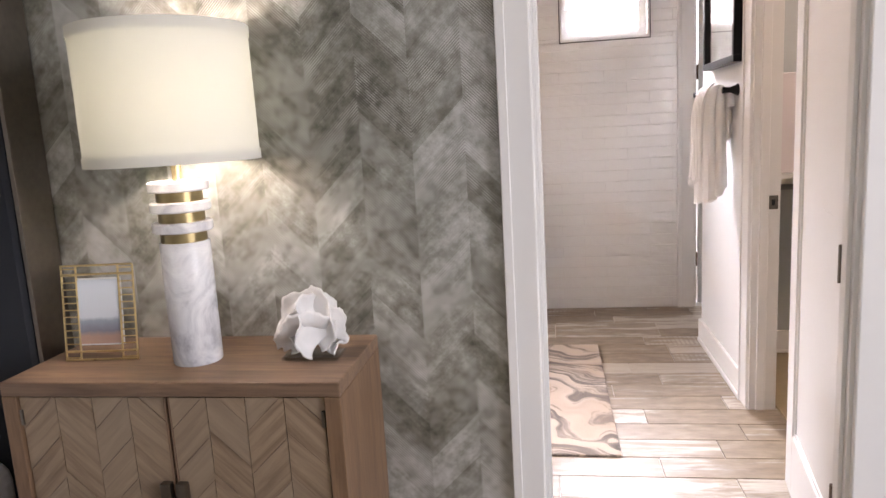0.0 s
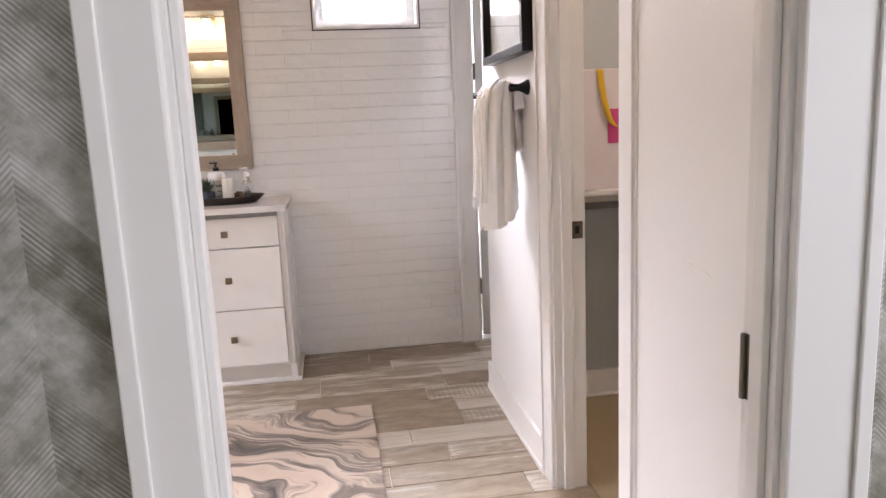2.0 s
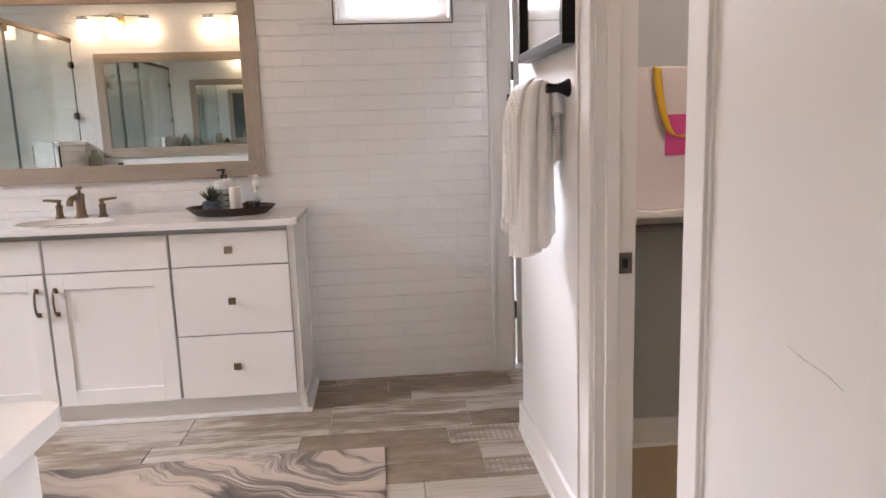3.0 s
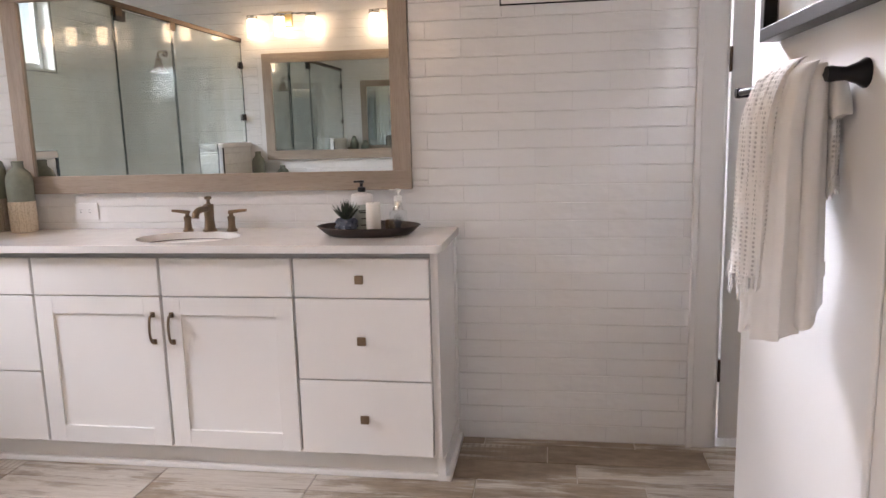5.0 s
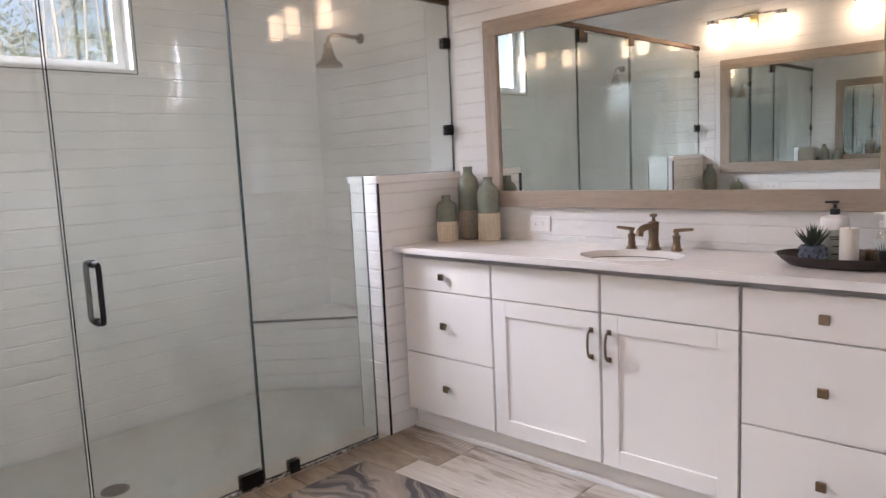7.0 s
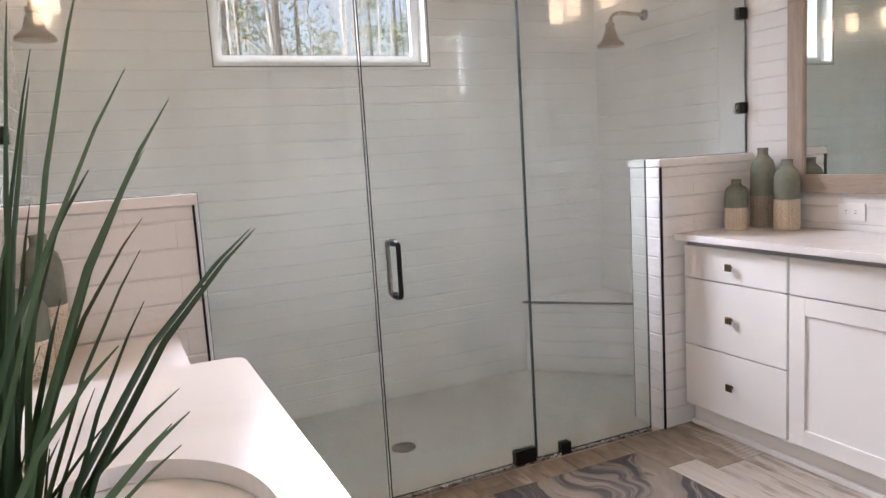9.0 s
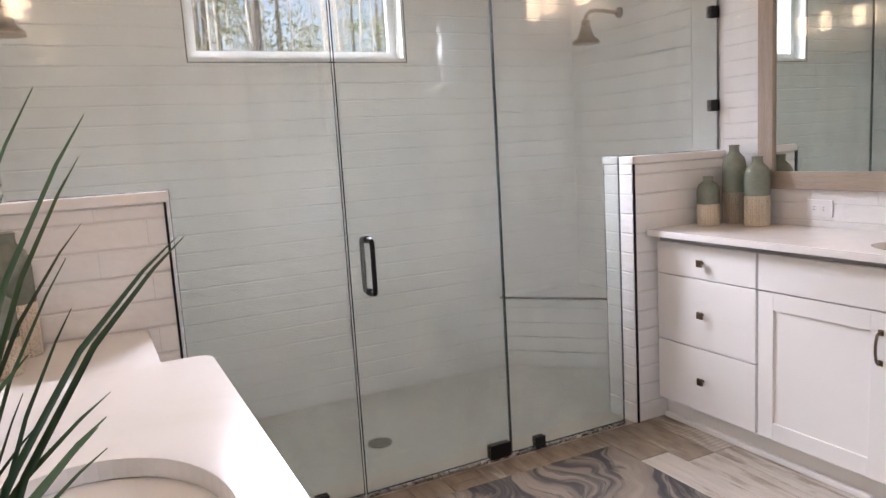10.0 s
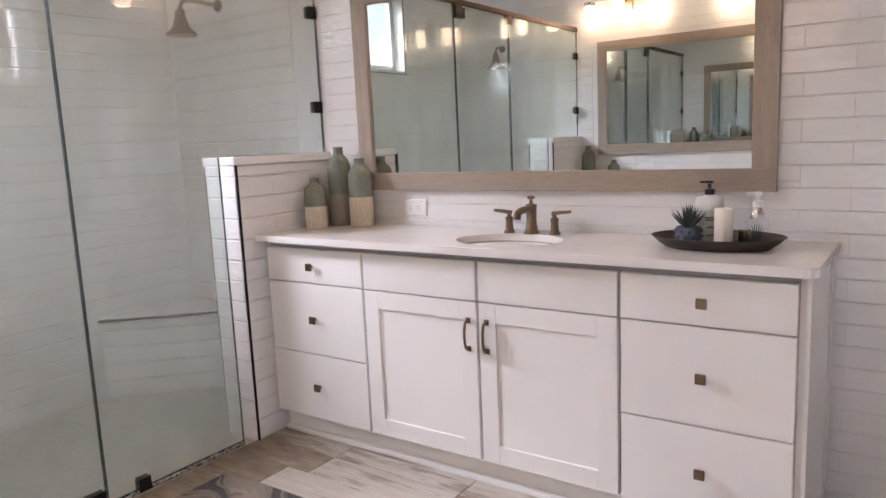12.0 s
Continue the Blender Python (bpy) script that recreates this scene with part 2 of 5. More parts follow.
def make_wallpaper():
    """Silvery taupe foil paper: upright bands of slanted lozenges with brushed hatching."""
    m = material("chevron_wallpaper", (0.3, 0.28, 0.25), 0.45)
    v = coords(m, "World")
    sep = node(m, "ShaderNodeSeparateXYZ")
    wire(m, v, sep.inputs[0])
    x, z = sep.outputs[0], sep.outputs[2]
    band = calc(m, "MULTIPLY", calc(m, "ADD", x, 10.03), 1 / 0.125)
    col = calc(m, "FLOOR", band)
    fx = calc(m, "SUBTRACT", band, col)
    parity = calc(m, "SUBTRACT", calc(m, "MULTIPLY", calc(m, "ABSOLUTE", calc(m, "MODULO", col, 2.0)), 2.0), 1.0)
    across = calc(m, "ADD", z, calc(m, "MULTIPLY", calc(m, "MULTIPLY", fx, parity), 0.125))
    along = calc(m, "SUBTRACT", z, calc(m, "MULTIPLY", calc(m, "MULTIPLY", fx, parity), 0.125))
    cell = node(m, "ShaderNodeCombineXYZ")
    wire(m, col, cell.inputs[0])
    wire(m, calc(m, "FLOOR", calc(m, "MULTIPLY", across, 1 / 0.11)), cell.inputs[1])
    wn_ = node(m, "ShaderNodeTexWhiteNoise")
    wire(m, cell.outputs[0], wn_.inputs["Vector"])
    rnd = wn_.outputs["Value"]
    stroke = node(m, "ShaderNodeCombineXYZ")
    wire(m, calc(m, "MULTIPLY", across, 30.0), stroke.inputs[0])
    wire(m, calc(m, "MULTIPLY", along, 5.0), stroke.inputs[1])
    wire(m, calc(m, "MULTIPLY", col, 7.7), stroke.inputs[2])
    strokes = noise_tex(m, stroke.outputs[0], 1.0, 5, 0.65)
    patches = noise_tex(m, stroke.outputs[0], 0.32, 3, 0.6)
    hatch = calc(m, "SINE", calc(m, "MULTIPLY", across, 860.0))
    soft = noise_tex(m, v, 6.5, 6, 0.7)
    mottled = noise_tex(m, v, 34, 4, 0.6)
    tone = calc(m, "ADD", calc(m, "MULTIPLY", rnd, 0.15), calc(m, "ADD", calc(m, "MULTIPLY", soft, 0.54), calc(m, "ADD", calc(m, "MULTIPLY", strokes, 0.26), calc(m, "MULTIPLY", mottled, 0.3))))
    c = ramp(m, tone, (0.44, (0.1, 0.095, 0.075)), (0.55, (0.215, 0.21, 0.175)), (0.65, (0.34, 0.34, 0.305)), (0.8, (0.62, 0.63, 0.61)))
    mask = calc(m, "MULTIPLY", ramp(m, patches, (0.46, grey(0.03)), (0.6, grey(1))), ramp(m, mottled, (0.36, grey(0.2)), (0.54, grey(1))))
    lit = calc(m, "MULTIPLY", mask, calc(m, "MULTIPLY", calc(m, "ADD", hatch, 1.0), 0.25))
    c = blend(m, lit, c, (0.75, 0.74, 0.71))
    dark = calc(m, "MULTIPLY", mask, calc(m, "MULTIPLY", calc(m, "SUBTRACT", 1.0, hatch), 0.18))
    c = blend(m, dark, c, (0.1, 0.09, 0.075))
    wire(m, c, bsdf(m).inputs["Base Color"])
    bsdf(m).inputs["Metallic"].default_value = 0.3
    rough_from(m, strokes, 0.3, 0.6)
    bump(m, calc(m, "ADD", calc(m, "MULTIPLY", calc(m, "MULTIPLY", hatch, mask), 0.5), calc(m, "ADD", strokes, soft)), 0.35, 0.0018)
    return m


PAPER = make_wallpaper()


def make_marble():
    m = material("white_marble", (0.75, 0.75, 0.76), 0.25)
    v = coords(m, "Object")
    n = noise_tex(m, v, 9, 6, 0.65, 1.5)
    wire(m, ramp(m, n, (0.3, (0.45, 0.45, 0.48)), (0.48, (0.72, 0.72, 0.74)), (0.62, (0.84, 0.84, 0.85))), bsdf(m).inputs["Base Color"])
    return m


MARBLE = make_marble()


def make_shade():
    m = material("linen_shade", (0.8, 0.78, 0.7), 0.9, spec=0.1)
    v = coords(m, "Object", (900, 900, 900))
    bump(m, noise_tex(m, v, 1.0, 2), 0.2, 0.0005)
    tr = node(m, "ShaderNodeBsdfTranslucent")
    tr.inputs["Color"].default_value = (0.8, 0.82, 0.6, 1)
    mix = node(m, "ShaderNodeMixShader")
    mix.inputs[0].default_value = 0.045
    out = m.node_tree.nodes["Material Output"]
    wire(m, bsdf(m).outputs[0], mix.inputs[1])
    wire(m, tr.outputs[0], mix.inputs[2])
    wire(m, mix.outputs[0], out.inputs[0])
    return m


SHADE = make_shade()


def glowing(name, color, strength):
    m = bpy.data.materials.new(name)
    m.use_nodes = True
    m.node_tree.nodes.remove(m.node_tree.nodes["Principled BSDF"])
    e = m.node_tree.nodes.new("ShaderNodeEmission")
    e.inputs[0].default_value, e.inputs[1].default_value = (*color, 1), strength
    m.node_tree.links.new(e.outputs[0], m.node_tree.nodes["Material Output"].inputs[0])
    return m


GLOBE = glowing("lit_frosted_glass", (1.0, 0.76, 0.52), 7.5)
BULB = glowing("lit_bulb", (0.96, 0.99, 0.97), 85)


def make_glass(name, tint, ior=1.5, rough=0.0, veil=0.0):
    m = bpy.data.materials.new(name)
    m.use_nodes = True
    m.node_tree.nodes.remove(m.node_tree.nodes["Principled BSDF"])
    t = node(m, "ShaderNodeBsdfTransparent")
    t.inputs[0].default_value = (*tint, 1)
    g = node(m, "ShaderNodeBsdfGlossy")
    g.inputs["Color"].default_value = (1, 1, 1, 1)
    g.inputs["Roughness"].default_value = rough
    lw = node(m, "ShaderNodeLayerWeight")
    lw.inputs[0].default_value = 0.5
    r0 = ((ior - 1) / (ior + 1)) ** 2
    f = calc(m, "ADD", calc(m, "MULTIPLY", calc(m, "POWER", lw.outputs["Facing"], 5.0), 1 - r0), r0)
    mix = node(m, "ShaderNodeMixShader")
    wire(m, f, mix.inputs[0])
    wire(m, t.outputs[0], mix.inputs[1])
    wire(m, g.outputs[0], mix.inputs[2])
    last = mix.outputs[0]
    # Pale diffuse share paints a veil of reflections over what lies behind.
    if veil:
        veil_bsdf = node(m, "ShaderNodeBsdfDiffuse")
        veil_bsdf.inputs[0].default_value = (0.62, 0.65, 0.63, 1)
        haze = node(m, "ShaderNodeMixShader")
        wire(m, calc(m, "MULTIPLY", ramp(m, noise_tex(m, coords(m, "World", (1, 1, 0.6)), 3.0, 5), (0.3, grey(0.6)), (0.7, grey(1.2))), veil), haze.inputs[0])
        wire(m, last, haze.inputs[1])
        wire(m, veil_bsdf.outputs[0], haze.inputs[2])
        last = haze.outputs[0]
    wire(m, last, m.node_tree.nodes["Material Output"].inputs[0])
    return m


GLASS = make_glass("shower_glass", (0.9, 0.935, 0.915), veil=0.17)
PANE = make_glass("window_glass", (0.97, 0.98, 0.98))
CLEAR = make_glass("bottle_glass", (0.95, 0.97, 0.97))
GLASS_EDGE = material("glass_edge", (0.02, 0.045, 0.045), 0.2)


def make_glaze(name, a, b, rough=0.15):
    m = material(name, a, rough)
    n = noise_tex(m, coords(m, "Object"), 22, 4, 0.6)
    wire(m, ramp(m, n, (0.3, a), (0.7, b)), bsdf(m).inputs["Base Color"])
    bump(m, n, 0.12, 0.003)
    return m


GREEN = make_glaze("sage_glaze", (0.15, 0.175, 0.14), (0.21, 0.235, 0.19), 0.07)


def make_dimpled(name, a, b):
    m = material(name, a, 0.75)
    vo = node(m, "ShaderNodeTexVoronoi", Scale=130.0, Randomness=0.5)
    wire(m, coords(m, "Object", (1, 1, 1.25)), vo.inputs["Vector"])
    c = ramp(m, vo.outputs["Distance"], (0.25, b), (0.5, a))
    wire(m, c, bsdf(m).inputs["Base Color"])
    bump(m, vo.outputs["Distance"], 0.8, 0.004)
    return m


CREAM = make_dimpled("cream_dimpled_clay", (0.7, 0.62, 0.5), (0.5, 0.41, 0.29))
TAUPE = make_dimpled("taupe_dimpled_clay", (0.36, 0.32, 0.26), (0.2, 0.17, 0.13))


def make_cloth(name, color, scale=900, strength=0.5):
    m = material(name, color, 0.95, spec=0.1)
    v = coords(m, "Object")
    n = noise_tex(m, v, scale, 2)
    wire(m, blend(m, noise_tex(m, v, 14, 3), tuple(c * 0.92 for c in color), color), bsdf(m).inputs["Base Color"])
    bump(m, n, strength, 0.002)
    return m


TOWEL = make_cloth("white_terry", (0.86, 0.855, 0.84))


def make_waffle():
    m = material("waffle_weave", (0.78, 0.77, 0.75), 0.95, spec=0.1)
    vo = node(m, "ShaderNodeTexVoronoi", Scale=110.0, Randomness=0.12)
    wire(m, coords(m, "Object"), vo.inputs["Vector"])
    wire(m, ramp(m, vo.outputs["Distance"], (0.16, (0.5, 0.49, 0.48)), (0.4, (0.84, 0.83, 0.81))), bsdf(m).inputs["Base Color"])
    bump(m, vo.outputs["Distance"], 0.8, 0.004)
    return m


WAFFLE = make_waffle()
CARPET = make_cloth("tan_carpet", (0.4, 0.31, 0.2), 420, 0.9)
DARK_FABRIC = make_cloth("charcoal_fabric", (0.035, 0.038, 0.045), 500)
BEDLINEN = make_cloth("white_linen", (0.75, 0.75, 0.75), 400)


def make_leaf(name, a, b):
    m = material(name, a, 0.5)
    isl = node(m, "ShaderNodeNewGeometry").outputs["Random Per Island"]
    rnd = calc(m, "FRACT", calc(m, "ADD", isl, node(m, "ShaderNodeObjectInfo").outputs["Random"]))
    wire(m, ramp(m, rnd, (0.0, a), (1.0, b)), bsdf(m).inputs["Base Color"])
    return m


BLADE = make_leaf("grass_blade", (0.02, 0.05, 0.02), (0.06, 0.11, 0.045))
SUCC = make_leaf("succulent_leaf", (0.02, 0.035, 0.025), (0.06, 0.08, 0.055))
FOLIAGE = make_leaf("pine_foliage", (0.1, 0.17, 0.05), (0.34, 0.4, 0.13))
BARK = make_leaf("pale_bark", (0.6, 0.57, 0.52), (0.78, 0.75, 0.7))
BARK_D = make_leaf("dark_bark", (0.08, 0.075, 0.07), (0.16, 0.14, 0.12))
GROUND = make_cloth("leaf_litter", (0.16, 0.12, 0.08), 6, 0.6)
SHELL = make_glaze("white_shell", (0.72, 0.71, 0.69), (0.82, 0.81, 0.8), 0.5)
CANDLE = material("candle_wax", (0.8, 0.77, 0.7), 0.5)
BLUEPOT = make_glaze("slate_blue_pot", (0.06, 0.085, 0.13), (0.1, 0.13, 0.18), 0.5)
TRAYMAT = make_glaze("dark_brown_tray", (0.03, 0.022, 0.019), (0.055, 0.04, 0.034), 0.45)
LABEL = material("printed_black", (0.05, 0.055, 0.06), 0.5)
PALEGREEN = material("pale_green_label", (0.5, 0.56, 0.53), 0.5)
PINK = material("pink_paper", (0.7, 0.08, 0.28), 0.5)
YELLOW = material("yellow_ribbon", (0.72, 0.42, 0.03), 0.45)
BAGPAPER = painted("blush_paper", (0.75, 0.68, 0.68), 0.5)


# ---- building helpers ----
def thing(name, loc=(0, 0, 0), label="", category="", group="", turn=0.0):
    ob = new(name)
    ob.empty_display_size = 0.05
    ob.matrix_world = pose(*loc, 0, 0, turn)
    return tagged(ob, label, category, group)


def part(name, bm, mat, parent=None, label="", smooth=False):
    """Links a bmesh as one mesh object under a thing or a part."""
    me = bpy.data.meshes.new(name)
    bmesh.ops.recalc_face_normals(bm, faces=bm.faces)
    bm.to_mesh(me)
    bm.free()
    for m in mat if isinstance(mat, (list, tuple)) else (mat,):
        me.materials.append(m)
    if smooth:
        for p in me.polygons:
            p.use_smooth = True
        me.set_sharp_from_angle(angle=radians(40))
    ob = new(name, me)
    ob.parent = parent
    return tagged(ob, label)


def setting(name, bm, mat, label="", smooth=False):
    return tagged(part(name, bm, mat, None, label, smooth), kind="structure")


def box(x0, x1, y0, y1, z0, z1, bev=0.0, bm=None, seg=2):
    own = bmesh.new()
    bmesh.ops.create_cube(own, size=1.0)
    for v in own.verts:
        v.co = ((x0 + x1) / 2 + v.co.x * (x1 - x0), (y0 + y1) / 2 + v.co.y * (y1 - y0), (z0 + z1) / 2 + v.co.z * (z1 - z0))
    if bev:
        bmesh.ops.bevel(own, geom=own.edges[:], offset=bev, segments=seg, affect="EDGES", profile=0.5)
    return merge(bm, own)


def merge(bm, own):
    if bm is None:
        return own
    me = bpy.data.meshes.new("tmp")
    own.to_mesh(me)
    own.free()
    bm.from_mesh(me)
    bpy.data.meshes.remove(me)
    return bm


def lathe(profile, n=32, at=(0, 0, 0), sx=1.0, sy=1.0, bm=None, caps=True):
    """Turns (radius, height) pairs round the upright axis."""
    own = bmesh.new()
    rings = []
    for r, z in profile:
        rings.append([own.verts.new((at[0] + sx * r * math.cos(a), at[1] + sy * r * math.sin(a), at[2] + z)) for a in (2 * math.pi * i / n for i in range(n))])
    for a, b in zip(rings, rings[1:]):
        for i in range(n):
            own.faces.new((a[i], a[(i + 1) % n], b[(i + 1) % n], b[i]))
    if caps:
        own.faces.new(rings[0][::-1])
        own.faces.new(rings[-1])
    return merge(bm, own)


def tube(points, r, n=12, bm=None, flat=1.0):
    """A round bar along points; r is one radius or one for each point."""
    own = bmesh.new()
    pts = [Vector(p) for p in points]
    rs = r if isinstance(r, (list, tuple)) else [r] * len(pts)
    rings = []
    side = None
    for i, p in enumerate(pts):
        d = (pts[min(i + 1, len(pts) - 1)] - pts[max(i - 1, 0)]).normalized()
        if side is None:
            side = d.orthogonal().normalized()
        side = (side - d * side.dot(d)).normalized()
        up = d.cross(side)
        rings.append([own.verts.new(p + rs[i] * (math.cos(a) * side + flat * math.sin(a) * up)) for a in (2 * math.pi * k / n for k in range(n))])
    for a, b in zip(rings, rings[1:]):
        for k in range(n):
            own.faces.new((a[k], a[(k + 1) % n], b[(k + 1) % n], b[k]))
    own.faces.new(rings[0][::-1])
    own.faces.new(rings[-1])
    return merge(bm, own)


def curve_pts(ctrl, n=8):
    """A smooth run of points through the given ones."""
    c = [Vector(p) for p in ctrl]
    c = [2 * c[0] - c[1]] + c + [2 * c[-1] - c[-2]]
    out = []
    for i in range(1, len(c) - 2):
        for k in range(n):
            t = k / n
            p0, p1, p2, p3 = c[i - 1:i + 3]
            out.append(0.5 * (2 * p1 + (p2 - p0) * t + (2 * p0 - 5 * p1 + 4 * p2 - p3) * t * t + (3 * p1 - p0 - 3 * p2 + p3) * t ** 3))
    out.append(c[-2])
    return out


def sheet(rows, bm=None, close=False):
    """A skin over a grid of points."""
    own = bmesh.new()
    g = [[own.verts.new(p) for p in row] for row in rows]
    for a, b in zip(g, g[1:]):
        m = len(a)
        for i in range(m if close else m - 1):
            own.faces.new((a[i], a[(i + 1) % m], b[(i + 1) % m], b[i]))
    return merge(bm, own)


def cut_cells(u0, u1, v0, v1, holes):
    """Rectangles that cover u0..u1, v0..v1 but for the holes."""
    holes = [h for h in holes if h[0] < u1 and h[1] > u0 and h[2] < v1 and h[3] > v0]
    us = sorted({u0, u1, *[h[k] for h in holes for k in (0, 1) if u0 < h[k] < u1]})
    vs = sorted({v0, v1, *[h[k] for h in holes for k in (2, 3) if v0 < h[k] < v1]})
    for a, b in zip(us, us[1:]):
        for c, d in zip(vs, vs[1:]):
            if not any(h[0] <= (a + b) / 2 <= h[1] and h[2] <= (c + d) / 2 <= h[3] for h in holes):
                yield a, b, c, d


def wall_x(name, x0, x1, y0, y1, z0, z1, mat, label, holes=()):
    """A wall that runs along x, with openings (x0, x1, z0, z1)."""
    bm = bmesh.new()
    for a, b, c, d in cut_cells(x0, x1, z0, z1, holes):
        box(a, b, y0, y1, c, d, bm=bm)
    bmesh.ops.remove_doubles(bm, verts=bm.verts, dist=1e-5)
    return setting(name, bm, mat, label)


def wall_y(name, x0, x1, y0, y1, z0, z1, mat, label, holes=()):
    bm = bmesh.new()
    for a, b, c, d in cut_cells(y0, y1, z0, z1, holes):
        box(x0, x1, a, b, c, d, bm=bm)
    bmesh.ops.remove_doubles(bm, verts=bm.verts, dist=1e-5)
    return setting(name, bm, mat, label)


# ---- the large structure ----
CEILING = 2.75
NORTH, SOUTH, WEST = 4.9, 1.85, -3.356
PONY_X0, PONY_X1 = -2.4, -2.203
PAPER_Y = 1.785
NWIN = (0.125, 0.683, 1.757, 2.36)
WWIN = (2.668, 3.793, 1.792, 2.40)
NDOOR = (0.95, 1.66, 0.0, 2.05)
ENTRY = (-0.008, 0.715, 0.0, 2.05)
CLOSET_DOOR = (2.43, 3.184, 0.0, 2.05)

floor = setting("floor", box(PONY_X0, 2.6, PAPER_Y, 5.1, -0.12, -0.006), FLOOR_GROUT, "grey grout bed under wood-look plank tiles")
setting("bedroom_floor", box(-3.2, 3.2, -2.7, PAPER_Y, -0.12, -0.004), CARPET, "tan carpet floor of the bedroom")
setting("ceiling", box(-3.6, 2.8, PAPER_Y, 5.1, CEILING, CEILING + 0.1), CEIL, "plain white painted ceiling")
setting("bedroom_ceiling", box(-3.2, 3.2, -2.8, PAPER_Y, CEILING, CEILING + 0.1), CEIL, "plain white painted bedroom ceiling")
wall_north = wall_x("wall_north", WEST - 0.15, 2.7, NORTH + 0.003, NORTH + 0.17, -0.05, CEILING, GROUT, "wall behind white glazed subway tile", [NWIN, NDOOR])
wall_west = wall_y("wall_west", WEST - 0.16, WEST - 0.003, SOUTH - 0.1, NORTH + 0.003, -0.05, CEILING, GROUT, "shower wall behind white glazed tile", [WWIN])
wall_south = wall_x("wall_south", WEST - 0.15, 3.2, PAPER_Y + 0.003, SOUTH - 0.003, 0, CEILING, WALL, "white painted wall between bedroom and bathroom", [ENTRY])
wall_x("wall_papered", -3.2, 3.2, PAPER_Y, PAPER_Y + 0.003, 0, CEILING, PAPER, "silvery taupe chevron wallpaper in brushed foil", [ENTRY])
wall_y("wall_towel", 0.855, 0.955, SOUTH, 4.15, 0, CEILING, WALL, "white painted wall with towel bar and picture", [CLOSET_DOOR])
wall_x("wall_closet_back", 0.97, 2.6, 3.92, 4.15, 0, CEILING, CLOSET, "grey-green painted wall of the closet")
wall_y("wall_closet_east", 2.55, 2.65, SOUTH, 3.92, 0, CEILING, CLOSET, "grey-green painted side wall of the closet")
wall_y("wall_alcove", 1.75, 1.85, 4.15, NORTH + 0.007, 0, CEILING, WALL, "white painted wall of the door alcove")
setting("closet_floor", box(0.97, 2.55, SOUTH, 3.92, -0.02, 0.008), CARPET, "tan carpet in the closet")
setting("wall_bedroom_west", box(-3.3, -3.2, -2.7, PAPER_Y, 0, CEILING), WALL, "white painted bedroom wall")
wall_y("wall_bedroom_east", 3.2, 3.3, -2.7, PAPER_Y, 0, CEILING, WALL, "white painted bedroom wall with a wide window", [(-1.5, 0.7, 0.7, 2.4)])
wall_x("wall_bedroom_south", -3.2, 3.2, -2.8, -2.7, 0, CEILING, WALL, "white painted bedroom wall")
setting("wall_north_room", box(0.8, 1.8, 5.9, 6.0, 0, CEILING), WALL, "plain white wall beyond the far door")

# shower floor of small mosaic
def make_mosaic():
    m = material("pale_mosaic", (0.62, 0.63, 0.58), 0.4)
    v = coords(m, "World")
    vo = node(m, "ShaderNodeTexVoronoi", Scale=42.0, Randomness=0.12)
    vo.feature = "DISTANCE_TO_EDGE"
    wire(m, v, vo.inputs["Vector"])
    edge = ramp(m, vo.outputs["Distance"], (0.03, grey(1)), (0.09, grey(0)))
    wire(m, blend(m, edge, blend(m, noise_tex(m, v, 6, 4), (0.6, 0.605, 0.56), (0.7, 0.7, 0.66)), (0.52, 0.52, 0.48)), bsdf(m).inputs["Base Color"])
    bump(m, edge, -0.3, 0.002)
    return m


MOSAIC = make_mosaic()
shower_floor = setting("shower_floor", box(WEST - 0.007, PONY_X0, SOUTH - 0.007, NORTH + 0.007, -0.12, -0.012), MOSAIC, "pale stone mosaic shower floor")

# half walls with quartz caps at the ends of the glass screen


def half_wall(name, y0, y1, end):
    w = setting(name, box(PONY_X0 + 0.003, PONY_X1 - 0.003, y0 - (0.004 if end == y0 else 0), y1 + (0.004 if end == y1 else 0), -0.02, 1.198), GROUT, "white tiled half wall with a quartz cap")
    cap = part("cap", box(PONY_X0 - 0.008, PONY_X1 + 0.008, y0 - (0.01 if end == y0 else 0), y1 + (0.01 if end == y1 else 0), 1.199, 1.233, 0.003), QUARTZ, w, "white quartz cap")
    s = 1 if end == y1 else -1
    for x in (PONY_X0, PONY_X1):
        part("edge_trim", box(x - 0.005, x + 0.005, min(end - s * 0.004, end + s * 0.004), max(end - s * 0.004, end + s * 0.004), 0.0, 1.199, 0.001), BLACK, w, "black metal edge trim")
    return w


HN = (4.343, NORTH + 0.007)
HS = (SOUTH - 0.007, 2.393)
half_north = half_wall("half_wall_north", *HN, HN[0])
half_south = half_wall("half_wall_south", *HS, HS[1])

# shower bench along the north wall
bench = thing("shower_bench", (WEST, NORTH, 0), "white tiled corner shower seat with black edge trim", "bench")


def corner_prism(leg, z0, z1):
    bm = bmesh.new()
    lo = [bm.verts.new((x, y, z0)) for x, y in ((0, 0), (0, -leg), (leg, 0))]
    hi = [bm.verts.new((v.co.x, v.co.y, z1)) for v in lo]
    bm.faces.new(lo)
    bm.faces.new(hi)
    for i in range(3):
        bm.faces.new((lo[i], lo[(i + 1) % 3], hi[(i + 1) % 3], hi[i]))
    return bm


part("body", corner_prism(0.578, -0.012, 0.4), GROUT, bench)
part("bench_top", corner_prism(0.59, 0.401, 0.418), QUARTZ, bench, "white stone seat")
part("edge_trim", tube([(0.004, -0.592, 0.412), (0.592, -0.004, 0.412)], 0.0075, 8), BLACK, bench, "black metal edge trim")


